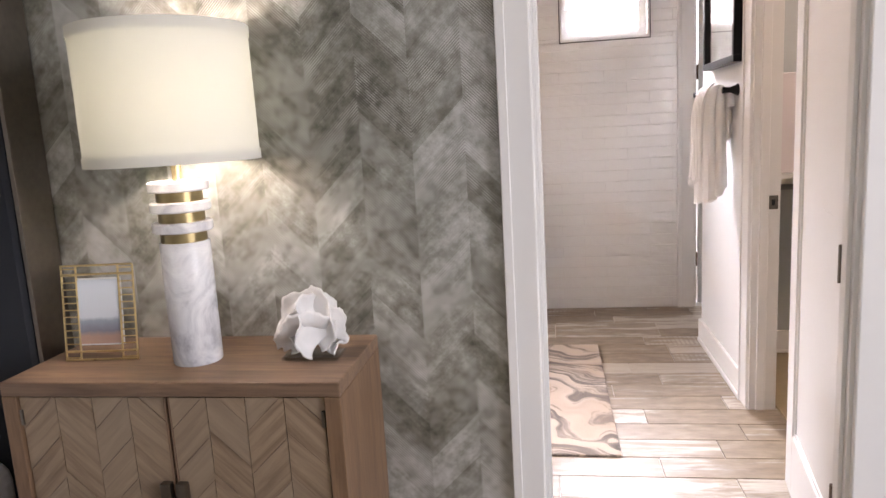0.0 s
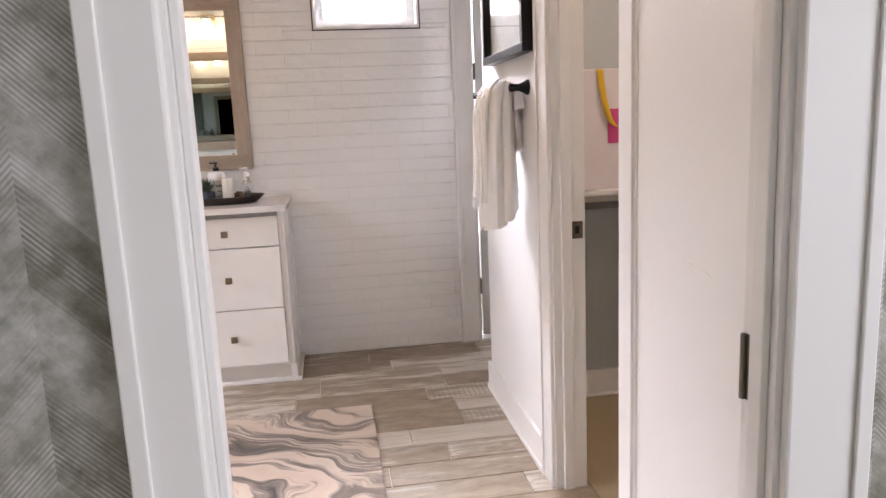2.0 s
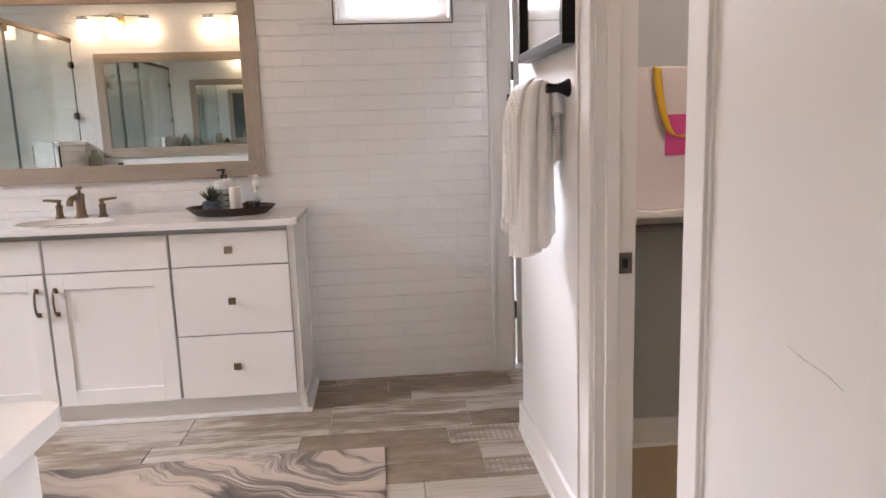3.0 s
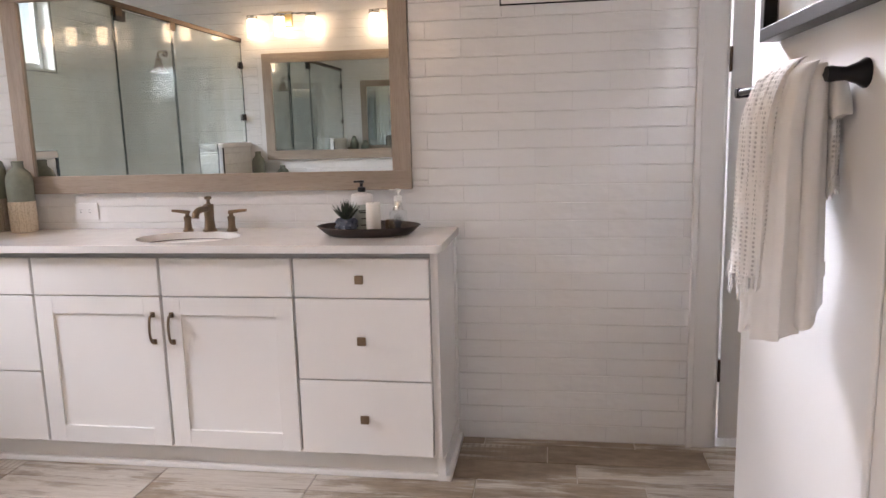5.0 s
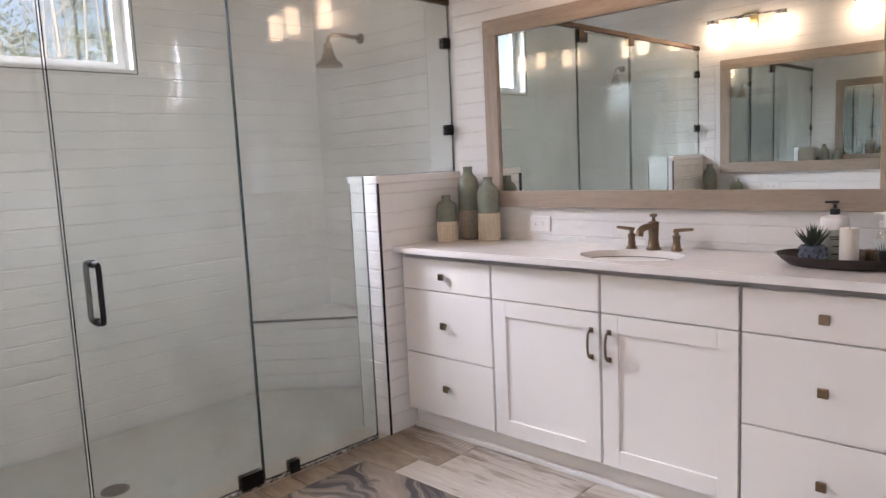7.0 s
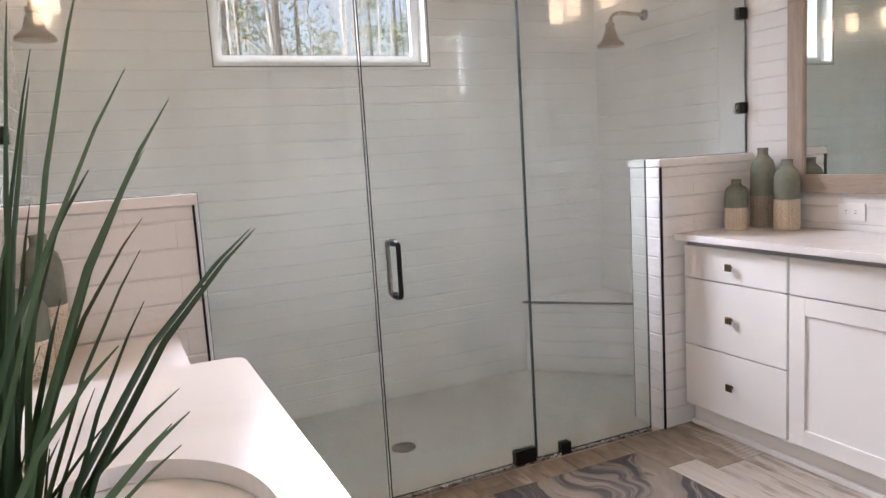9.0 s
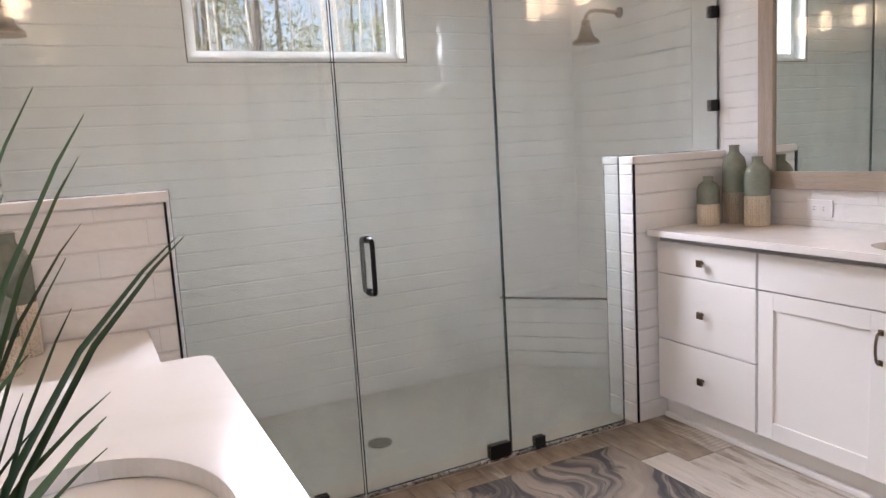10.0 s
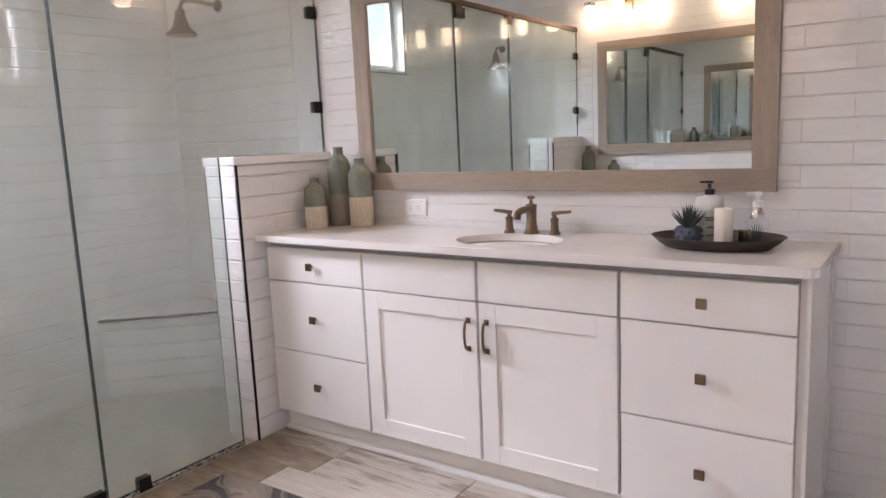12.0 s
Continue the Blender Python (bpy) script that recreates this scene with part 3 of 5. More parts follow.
# window reveals, frames and panes
def window_frame(name, label, place, u0, u1, z0, z1, depth, bar=0.045):
    """place(u, d, z) gives the world point; d runs outwards from the tiled face."""
    w = thing(name, place((u0 + u1) / 2, depth, z0), label, "window")
    inv = w.matrix_world.inverted()

    def slab(a, b, d0, d1, c, d):
        p, q = inv @ Vector(place(a, d0, c)), inv @ Vector(place(b, d1, d))
        lo, hi = [min(x, y) for x, y in zip(p, q)], [max(x, y) for x, y in zip(p, q)]
        return box(lo[0], hi[0], lo[1], hi[1], lo[2], hi[2])

    t = 0.012
    part("sill", slab(u0, u1, 0.0, depth + 0.03, z0, z0 + 0.018), TRIM, w, "white window sill")
    part("head", slab(u0, u1, 0.002, depth + 0.03, z1 - t, z1), TRIM, w)
    part("jamb", slab(u0, u0 + t, 0.002, depth + 0.03, z0 + 0.018, z1 - t), TRIM, w)
    part("jamb", slab(u1 - t, u1, 0.002, depth + 0.03, z0 + 0.018, z1 - t), TRIM, w)
    a, b, c, d = u0 + t, u1 - t, z0 + 0.018, z1 - t
    part("sash", slab(a, a + bar, depth - 0.03, depth, c, d), PLASTIC_W, w)
    part("sash", slab(b - bar, b, depth - 0.03, depth, c, d), PLASTIC_W, w)
    part("sash", slab(a + bar, b - bar, depth - 0.03, depth, c, c + bar), PLASTIC_W, w)
    part("sash", slab(a + bar, b - bar, depth - 0.03, depth, d - bar, d), PLASTIC_W, w)
    p = part("pane", slab(a + bar, b - bar, depth - 0.018, depth - 0.012, c + bar, d - bar), PANE, w, "clear window pane")
    p.visible_shadow = False
    e = 0.006
    for nm, s in (("edge_trim", slab(u0 - e, u1 + e, -0.003, 0.001, z0 - e, z0)), ("edge_trim", slab(u0 - e, u0, -0.003, 0.001, z0, z1)),
                  ("edge_trim", slab(u1, u1 + e, -0.003, 0.001, z0, z1)), ("edge_trim", slab(u0 - e, u1 + e, -0.003, 0.001, z1, z1 + e))):
        part(nm, s, BLACK, w, "black metal edge trim")
    return tagged(w, kind="structure")


window_frame("window_1", "high white-framed window with black tile trim", lambda u, d, z: (u, NORTH + d, z), *NWIN, 0.12)
window_frame("window_2", "wide high shower window with black tile trim", lambda u, d, z: (WEST - d, u, z), *WWIN, 0.12)


# door casings, jambs and doors
def entry_door():
    d = tagged(thing("door_1", (0.31, 1.83, 0), "white door frame with flat casings and bronze hinges", "door frame"), kind="structure")
    x0, x1, z1 = ENTRY[0] - 0.31, ENTRY[1] - 0.31, ENTRY[3]
    yb, yp = SOUTH - 1.83, PAPER_Y - 1.83
    for s, x in ((-1, x0), (1, x1)):
        lo, hi = (x - 0.0, x + 0.018) if s < 0 else (x - 0.018, x)
        part("jamb", box(lo, hi, yp - 0.004, yb + 0.004, 0, z1), TRIM, d)
        part("stop", box(hi if s < 0 else lo - 0.011, hi + 0.011 if s < 0 else lo, -0.035, -0.006, 0, z1 - 0.018, 0.002), TRIM, d)
        for y0, y1, f in ((yp - 0.018, yp - 0.001, -1), (yb + 0.001, yb + 0.016, 1)):
            if s > 0 and f > 0:
                continue
            a, b = (x - 0.066, x + 0.012) if s < 0 else (x - 0.008, x + 0.107)
            part("casing", box(a, b, y0, y1, 0, z1 + 0.09, 0.004), TRIM, d)
            o = (a, a + 0.022) if s < 0 else (b - 0.022, b)
            part("casing_bead", box(o[0], o[1], y0 - 0.006 if f < 0 else y1, y0 if f < 0 else y1 + 0.006, 0, z1 + 0.09, 0.0025), TRIM, d)
    part("head_jamb", box(x0, x1, yp, yb, z1 - 0.018, z1), TRIM, d)
    for y0, y1 in ((yp - 0.018, yp - 0.001), (yb + 0.001, yb + 0.016)):
        part("head_casing", box(x0 + 0.008, x1 - 0.008, y0, y1, z1 - 0.008, z1 + 0.09, 0.004), TRIM, d)
    for z in (0.315, 0.908, 1.77):
        part("hinge", tube([(x1 - 0.022, yb - 0.004, z - 0.045), (x1 - 0.022, yb - 0.004, z + 0.045)], 0.005), PEWTER, d, "aged bronze hinge")
        part("hinge_leaf", box(x1 - 0.021, x1 - 0.018, yb - 0.022, yb - 0.001, z - 0.045, z + 0.045), PEWTER, d, "aged bronze hinge leaf")


entry_door()


def panel_leaf(name, loc, turn, width, height, label, thick=0.035):
    """A door with one recessed flat panel; hinged at its local origin, running along +x."""
    leaf = thing(name, loc, label, "door", turn=turn)
    s, h = 0.105, thick / 2
    part("stile", box(0, s, -h, h, 0.01, height, 0.002), TRIM, leaf)
    part("stile", box(width - s, width, -h, h, 0.01, height, 0.002), TRIM, leaf)
    part("rail", box(s, width - s, -h, h, 0.01, 0.22, 0.002), TRIM, leaf)
    part("rail", box(s, width - s, -h, h, height - 0.12, height, 0.002), TRIM, leaf)
    part("panel", box(s - 0.005, width - s + 0.005, -h + 0.011, h - 0.011, 0.215, height - 0.115), TRIM, leaf)
    for y in (-h + 0.0105, h - 0.0105):
        bm = bmesh.new()
        for a, b, c, d in ((s, s + 0.012, 0.22, height - 0.12), (width - s - 0.012, width - s, 0.22, height - 0.12), (s + 0.012, width - s - 0.012, 0.22, 0.232), (s + 0.012, width - s - 0.012, height - 0.132, height - 0.12)):
            box(a, b, y - 0.004, y + 0.004, c, d, 0.002, bm)
        part("moulding", bm, TRIM, leaf)
    return leaf


entry_leaf = panel_leaf("open_door", (0.7155, 1.84, 0), 81.3, 0.692, 2.03, "open white panel door with a light scuff")
part("scuff", tube(curve_pts([(0.29, 0.0068, 1.0), (0.25, 0.007, 0.998), (0.2, 0.007, 0.999), (0.165, 0.0068, 0.995)]), 0.0004, 6), CHROME, entry_leaf, "thin grey scuff mark")
for z in (1.0,):
    part("lock_rose", lathe([(0.027, 0), (0.027, 0.006), (0.012, 0.01), (0.011, 0.04), (0.026, 0.05), (0.026, 0.07), (0.015, 0.078)], 20, (0, 0, 0)), PEWTER, entry_leaf, "aged bronze door knob", True).matrix_basis = pose(0.6, -0.0175, z, 90)


def closet_frame():
    d = tagged(thing("door_2", (0.9125, 2.8, 0), "white closet door frame with a bronze strike plate", "door frame"), kind="structure")
    y0, y1, z1 = CLOSET_DOOR[0] - 2.8, CLOSET_DOOR[1] - 2.8, 2.05
    xb, xc = 0.855 - 0.9125, 0.955 - 0.9125
    for s, y in ((-1, y0), (1, y1)):
        lo, hi = (y, y + 0.018) if s < 0 else (y - 0.018, y)
        part("jamb", box(xb - 0.004, xc + 0.004, lo, hi, 0, z1), TRIM, d)
        e = (hi, hi + 0.011) if s < 0 else (lo - 0.011, lo)
        part("stop", box(-0.035, 0.0, *e, 0, z1 - 0.018, 0.002), TRIM, d)
        a, b = (y - 0.1, y + 0.008) if s < 0 else (y - 0.008, y + 0.1)
        part("casing", box(xb - 0.017, xb - 0.001, a, b, 0, z1 + 0.085, 0.004), TRIM, d)
        o = (a, a + 0.02) if s < 0 else (b - 0.02, b)
        part("casing_bead", box(xb - 0.023, xb - 0.017, *o, 0, z1 + 0.085, 0.0025), TRIM, d)
    part("head_jamb", box(xb, xc, y0, y1, z1 - 0.018, z1), TRIM, d)
    part("head_casing", box(xb - 0.017, xb - 0.001, y0 + 0.008, y1 - 0.008, z1 - 0.008, z1 + 0.085, 0.004), TRIM, d)
    st = part("strike_plate", box(0.003, 0.038, y1 - 0.0205, y1 - 0.0175, 0.864, 0.92, 0.001), PEWTER, d, "aged bronze strike plate")
    part("strike_hole", box(0.012, 0.026, y1 - 0.0215, y1 - 0.0205, 0.88, 0.904), PLASTIC_B, st)


closet_frame()


def far_door():
    d = tagged(thing("door_3", (1.3, NORTH, 0), "white door frame with dark bronze hinges", "door frame"), kind="structure")
    x0, x1 = NDOOR[0] - 1.3, NDOOR[1] - 1.3
    for s, x in ((-1, x0), (1, x1)):
        a, b = (x - 0.1, x + 0.006) if s < 0 else (x - 0.006, x + 0.09)
        part("casing", box(a, b, -0.019, -0.001, 0, 2.14, 0.004), TRIM, d)
        o = (a, a + 0.022) if s < 0 else (b - 0.022, b)
        part("casing_bead", box(*o, -0.026, -0.019, 0, 2.14, 0.0025), TRIM, d)
        lo, hi = (x, x + 0.018) if s < 0 else (x - 0.018, x)
        part("jamb", box(lo, hi, -0.002, 0.172, 0, 2.05), TRIM, d)
    part("head_jamb", box(x0, x1, -0.002, 0.172, 2.032, 2.05), TRIM, d)
    part("head_casing", box(x0 + 0.006, x1 - 0.006, -0.019, -0.001, 2.044, 2.14, 0.004), TRIM, d)
    for z in (0.32, 1.52):
        part("hinge", box(x0 + 0.018, x0 + 0.024, 0.0, 0.03, z - 0.045, z + 0.045, 0.001), DARKBRONZE, d, "dark bronze hinge")
        part("hinge_knuckle", tube([(x0 + 0.022, -0.005, z - 0.045), (x0 + 0.022, -0.005, z + 0.045)], 0.006), DARKBRONZE, d, "dark bronze hinge")


far_door()
panel_leaf("far_door", (0.99, NORTH + 0.075, 0), 0, 0.64, 2.03, "closed white panel door beyond the alcove")


def skirting(name, x0, x1, y0, y1, out):
    bm = box(x0, x1, y0, y1, 0.0, 0.125, 0.002)
    ox, oy = out
    box(x0 + min(ox, 0) * 0.6, x1 + max(ox, 0) * 0.6, y0 + min(oy, 0) * 0.6, y1 + max(oy, 0) * 0.6, 0.0, 0.022, 0.004, bm)
    return setting(name, bm, TRIM, "white painted baseboard")


skirting("baseboard", 0.84, 0.8545, CLOSET_DOOR[1] + 0.102, 4.15, (-0.014, 0))
skirting("baseboard", 0.97, 2.55, 3.905, 3.9195, (0, -0.014))
skirting("baseboard", -3.2, -0.16, PAPER_Y - 0.0145, PAPER_Y - 0.0005, (0, -0.014))
skirting("baseboard", 0.84, 1.75, 4.1505, 4.165, (0, 0.014))

# ---- the shower screen ----
GX = -2.236


def glass_panel(name, outline, label, turn=0.0, hinge=0.0):
    """A slab 10 mm thick with the given (y, z) outline; its faces are glass and its edges dark."""
    th = thing(name, (GX, hinge, 0), label, "glass panel", turn=turn)
    bm = bmesh.new()
    a = [bm.verts.new((-0.005, y - hinge, z)) for y, z in outline]
    b = [bm.verts.new((0.005, y - hinge, z)) for y, z in outline]
    bm.faces.new(a)
    bm.faces.new(b)
    n = len(a)
    ob = part("sheet", bm, GLASS, th)
    ob.visible_shadow = False
    bm = bmesh.new()
    for i in range(n):
        (y0, z0), (y1, z1) = outline[i], outline[(i + 1) % n]
        box(-0.005, 0.005, min(y0, y1) - hinge - 0.0008, max(y0, y1) - hinge + 0.0008, min(z0, z1) - 0.0008, max(z0, z1) + 0.0008, bm=bm)
    part("edge", bm, GLASS_EDGE, th, "dark polished glass edge")
    return th


GTOP = 2.06
screen_n = glass_panel("shower_screen", [(3.668, 0.014), (4.285, 0.014), (4.285, 1.236), (NORTH - 0.003, 1.236), (NORTH - 0.003, GTOP), (3.668, GTOP)], "fixed clear shower glass notched over the half wall")
screen_s = glass_panel("shower_screen", [(2.999, 0.014), (2.999, GTOP), (SOUTH + 0.003, GTOP), (SOUTH + 0.003, 1.236), (2.412, 1.236), (2.412, 0.014)], "fixed clear shower glass notched over the half wall")
shower_door = glass_panel("shower_door", [(3.004, 0.018), (3.662, 0.018), (3.662, GTOP - 0.01), (3.004, GTOP - 0.01)], "clear glass shower door with a black pull", 1.1, 3.62)


def clip(parent, y, z, wy, wz, label="black glass clamp"):
    for x0, x1 in ((-0.016, -0.0055), (0.0055, 0.016)):
        part("clamp", box(x0, x1, y - wy / 2, y + wy / 2, z - wz / 2, z + wz / 2, 0.002), BLACK, parent, label)


for z in (1.443, 1.871):
    clip(screen_n, NORTH - 0.032, z, 0.05, 0.052)
    clip(screen_s, SOUTH + 0.032, z, 0.05, 0.052)
clip(screen_n, 3.808, 0.03, 0.05, 0.052)
clip(screen_s, 2.83, 0.03, 0.05, 0.052)
clip(shower_door, 3.605 - 3.62, 0.04, 0.1, 0.062, "black pivot hinge")
clip(shower_door, 3.605 - 3.62, GTOP - 0.045, 0.1, 0.062, "black pivot hinge")
for s in (-1, 1):
    bm = tube(curve_pts([(s * 0.006, 0, 0.8), (s * 0.04, 0, 0.8), (s * 0.052, 0, 0.815), (s * 0.052, 0, 0.9), (s * 0.052, 0, 0.985), (s * 0.04, 0, 1.0), (s * 0.006, 0, 1.0)], 6), 0.0095, 14)
    for z in (0.8, 1.0):
        tube([(s * 0.005, 0, z), (s * 0.012, 0, z)], 0.014, 14, bm)
    part("pull", bm, BLACK, shower_door, "black round-bar pull", True).location = (0, 3.078 - 3.62, 0)
header = thing("shower_header", (GX, 3.39, GTOP), "dark bronze header bar over the shower glass", "rail")
part("bar", box(-0.014, 0.014, SOUTH - 3.39, NORTH - 3.39, 0.002, 0.034, 0.003), DARKBRONZE, header)
for y in (3.62 - 3.39, 2.99 - 3.39):
    part("bracket", box(-0.018, 0.018, y - 0.035, y + 0.035, -0.05, 0.001, 0.003), DARKBRONZE, header)
sill_strip = thing("glass_channel", (GX, 3.36, 0), "satin metal channel under the shower glass", "trim")
part("channel", box(-0.012, 0.012, 2.41 - 3.36, 4.285 - 3.36, -0.002, 0.012, 0.002), CHROME, sill_strip)


def shower_head(y_wall, s, reach=1.0):
    """s: the way out from the wall along y; reach scales the arm."""
    h = thing("overhead_shower", (-2.917, y_wall, 1.999), "aged bronze bell shower head on a curved arm", "shower head", "shower heads")
    part("flange", tube([(0, 0, 0), (0, s * 0.008, 0), (0, s * 0.016, 0)], [0.03, 0.029, 0.016], 24), DARKBRONZE, h, "", True)
    part("arm", tube(curve_pts([(0, 0, 0), (0, s * reach * 0.08, 0.004), (0, s * reach * 0.17, 0.006), (0, s * reach * 0.22, -0.012), (0, s * reach * 0.235, -0.05)]), 0.0105, 14), BRONZE, h, "", True)
    part("head", lathe([(0.014, 0), (0.024, -0.004), (0.025, -0.022), (0.02, -0.028), (0.03, -0.044), (0.041, -0.084), (0.05, -0.094), (0.068, -0.108), (0.073, -0.116), (0.073, -0.126), (0.06, -0.128)][::-1], 32, (0, s * reach * 0.235, -0.045)), BRONZE, h, "aged bronze bell-shaped head", True)


shower_head(NORTH - 0.001, -1)
shower_head(SOUTH + 0.001, 1, 0.5)
drain = thing("shower_drain", (-2.71, 3.247, -0.012), "round aged bronze shower drain", "drain")
part("ring", lathe([(0.056, 0.0), (0.056, 0.004), (0.046, 0.005), (0.046, 0.002)], 32), PEWTER, drain)
bm = bmesh.new()
for k in range(-3, 4):
    w = math.sqrt(0.046 ** 2 - (k * 0.012) ** 2)
    box(-w, w, k * 0.012 - 0.003, k * 0.012 + 0.003, 0.0005, 0.004, bm=bm)
part("grate", bm, PEWTER, drain)


# ---- vanities ----
def knob(parent, x, y, z):
    k = part("knob", box(-0.0155, 0.0155, -0.026, -0.016, -0.0155, 0.0155, 0.003), BRONZE, parent, "square bronze knob")
    k.location = (x, y, z)
    part("knob_stem", tube([(0, -0.017, 0), (0, 0.0, 0)], 0.006, 10), BRONZE, k)
    return k


def arched_pull(parent, x, y, z):
    c = [(0, 0.0, 0.052), (0, -0.02, 0.048), (0, -0.028, 0.025), (0, -0.03, 0.0), (0, -0.028, -0.025), (0, -0.02, -0.048), (0, 0.0, -0.052)]
    bm = tube(curve_pts(c, 5), [0.0075] * 31, 10, None, 0.6)
    box(-0.009, 0.009, -0.004, 0.0, 0.042, 0.062, 0.001, bm)
    box(-0.009, 0.009, -0.004, 0.0, -0.062, -0.042, 0.001, bm)
    p = part("pull", bm, BRONZE, parent, "arched bronze cabinet pull", True)
    p.location = (x, y, z)


def shaker_door(parent, x0, x1, z0, z1, y, name="door"):
    """y: the front face; thickness runs inwards."""
    s = 0.068
    d = part(name, box(x0 + s - 0.003, x1 - s + 0.003, y + 0.008, y + 0.016, z0 + s - 0.003, z1 - s + 0.003), CAB, parent)
    part("stile", box(x0, x0 + s, y, y + 0.02, z0, z1, 0.0015), CAB, d)
    part("stile", box(x1 - s, x1, y, y + 0.02, z0, z1, 0.0015), CAB, d)
    part("rail", box(x0 + s, x1 - s, y, y + 0.02, z0, z0 + s, 0.0015), CAB, d)
    part("rail", box(x0 + s, x1 - s, y, y + 0.02, z1 - s, z1, 0.0015), CAB, d)
    return d


def slab_front(parent, x0, x1, z0, z1, y):
    return part("drawer", box(x0, x1, y, y + 0.02, z0, z1, 0.002), CAB, parent)


def counter(parent_name, x0, x1, y0, y1, z0, z1, hole, label, round_at=()):
    """A slab with an oval hole (cx, cy, a, b) and rounded front corners."""
    th = thing(parent_name, ((x0 + x1) / 2, (y0 + y1) / 2, z0), label, "counter")
    cx0, cy0 = (x0 + x1) / 2, (y0 + y1) / 2
    pts = []
    r = 0.035
    for (x, y, name, a0) in ((x1, y1, "NE", 0), (x0, y1, "NW", 90), (x0, y0, "SW", 180), (x1, y0, "SE", 270)):
        if name in round_at:
            ox, oy = x - r * (1 if x == x1 else -1), y - r * (1 if y == y1 else -1)
            pts += [(ox + r * math.cos(radians(a0 + k * 15)), oy + r * math.sin(radians(a0 + k * 15))) for k in range(7)]
        else:
            pts.append((x, y))
    bm = bmesh.new()
    loop = [bm.verts.new((x - cx0, y - cy0, z1 - z0)) for x, y in pts]
    edges = [bm.edges.new((a, b)) for a, b in zip(loop, loop[1:] + loop[:1])]
    if hole:
        hx, hy, a, b = hole
        inner = [bm.verts.new((hx - cx0 + a * math.cos(t), hy - cy0 + b * math.sin(t), z1 - z0)) for t in (2 * math.pi * i / 56 for i in range(56))]
        edges += [bm.edges.new((p, q)) for p, q in zip(inner, inner[1:] + inner[:1])]
    bmesh.ops.triangle_fill(bm, edges=edges, use_beauty=True, use_dissolve=False)
    top = bm.faces[:]
    ext = bmesh.ops.extrude_face_region(bm, geom=top)
    for v in [g for g in ext["geom"] if isinstance(g, bmesh.types.BMVert)]:
        v.co.z = 0.0
    ob = part("slab", bm, QUARTZ, th)
    mod = ob.modifiers.new("soft_edge", "BEVEL")
    mod.width, mod.segments, mod.limit_method, mod.angle_limit = 0.003, 2, "ANGLE", radians(60)
    return th


def basin(name, cx, cy, a, b, ztop, label):
    th = thing(name, (cx, cy, ztop), label, "sink")
    prof = [(1.1, 0.0), (1.045, 0.0), (1.035, -0.004), (0.98, -0.035), (0.88, -0.075), (0.7, -0.115), (0.4, -0.137), (0.12, -0.142)]
    bm = bmesh.new()
    rings = [[bm.verts.new((a * r * math.cos(t), b * r * math.sin(t), z)) for t in (2 * math.pi * i / 56 for i in range(56))] for r, z in prof]
    for p, q in zip(rings, rings[1:]):
        for i in range(56):
            bm.faces.new((p[i], p[(i + 1) % 56], q[(i + 1) % 56], q[i]))
    part("bowl", bm, PORCELAIN, th, "white porcelain bowl", True)
    # Seal ring; its near-black colour paints the shadow line below the slab.
    seal = bmesh.new()
    loops = [[seal.verts.new((a * r * math.cos(t), b * r * math.sin(t), z)) for t in (2 * math.pi * i / 56 for i in range(56))] for r, z in ((1.075, 0.0036), (1.02, 0.0036), (1.02, 0.0004), (1.075, 0.0004))]
    for p, q in zip(loops, loops[1:] + loops[:1]):
        for i in range(56):
            seal.faces.new((p[i], p[(i + 1) % 56], q[(i + 1) % 56], q[i]))
    part("seal", seal, SEAL, th, "silicone seal darkened to paint the shadow line under the counter", True)
    part("drain", lathe([(0.03, -0.146), (0.03, -0.139), (0.022, -0.136), (0.0, -0.136)], 24, caps=False), CHROME, th, "nickel drain", True)


def faucet(name, loc, turn, label):
    f = thing(name, loc, label, "faucet", "widespread faucets", turn)
    sp = lathe([(0.03, 0), (0.03, 0.007), (0.0235, 0.013), (0.019, 0.045), (0.0205, 0.09), (0.0215, 0.106), (0.0205, 0.112), (0.009, 0.114), (0.0065, 0.122), (0.0065, 0.13), (0.014, 0.133), (0.0155, 0.138), (0.014, 0.143), (0.004, 0.145)], 24)
    part("spout_body", sp, BRONZE, f, "", True)
    part("spout", tube(curve_pts([(0, -0.005, 0.094), (0, -0.05, 0.096), (0, -0.085, 0.094), (0, -0.108, 0.085), (0, -0.115, 0.066)], 6), [0.0135] * 18 + [0.0145] * 6 + [0.015], 16), BRONZE, f, "", True)
    for s in (-1, 1):
        bm = lathe([(0.022, 0), (0.022, 0.006), (0.0165, 0.012), (0.0135, 0.04), (0.016, 0.056), (0.016, 0.06), (0.009, 0.064), (0.008, 0.076)], 22, (s * 0.096, 0, 0))
        h = part("handle_base", bm, BRONZE, f, "", True)
        part("lever", tube([(s * 0.085, 0, 0.078), (s * 0.1, 0, 0.08), (s * 0.135, 0, 0.084), (s * 0.163, 0, 0.086)], [0.009, 0.0095, 0.008, 0.0065], 12, None, 0.45), BRONZE, h, "bronze lever handle", True)


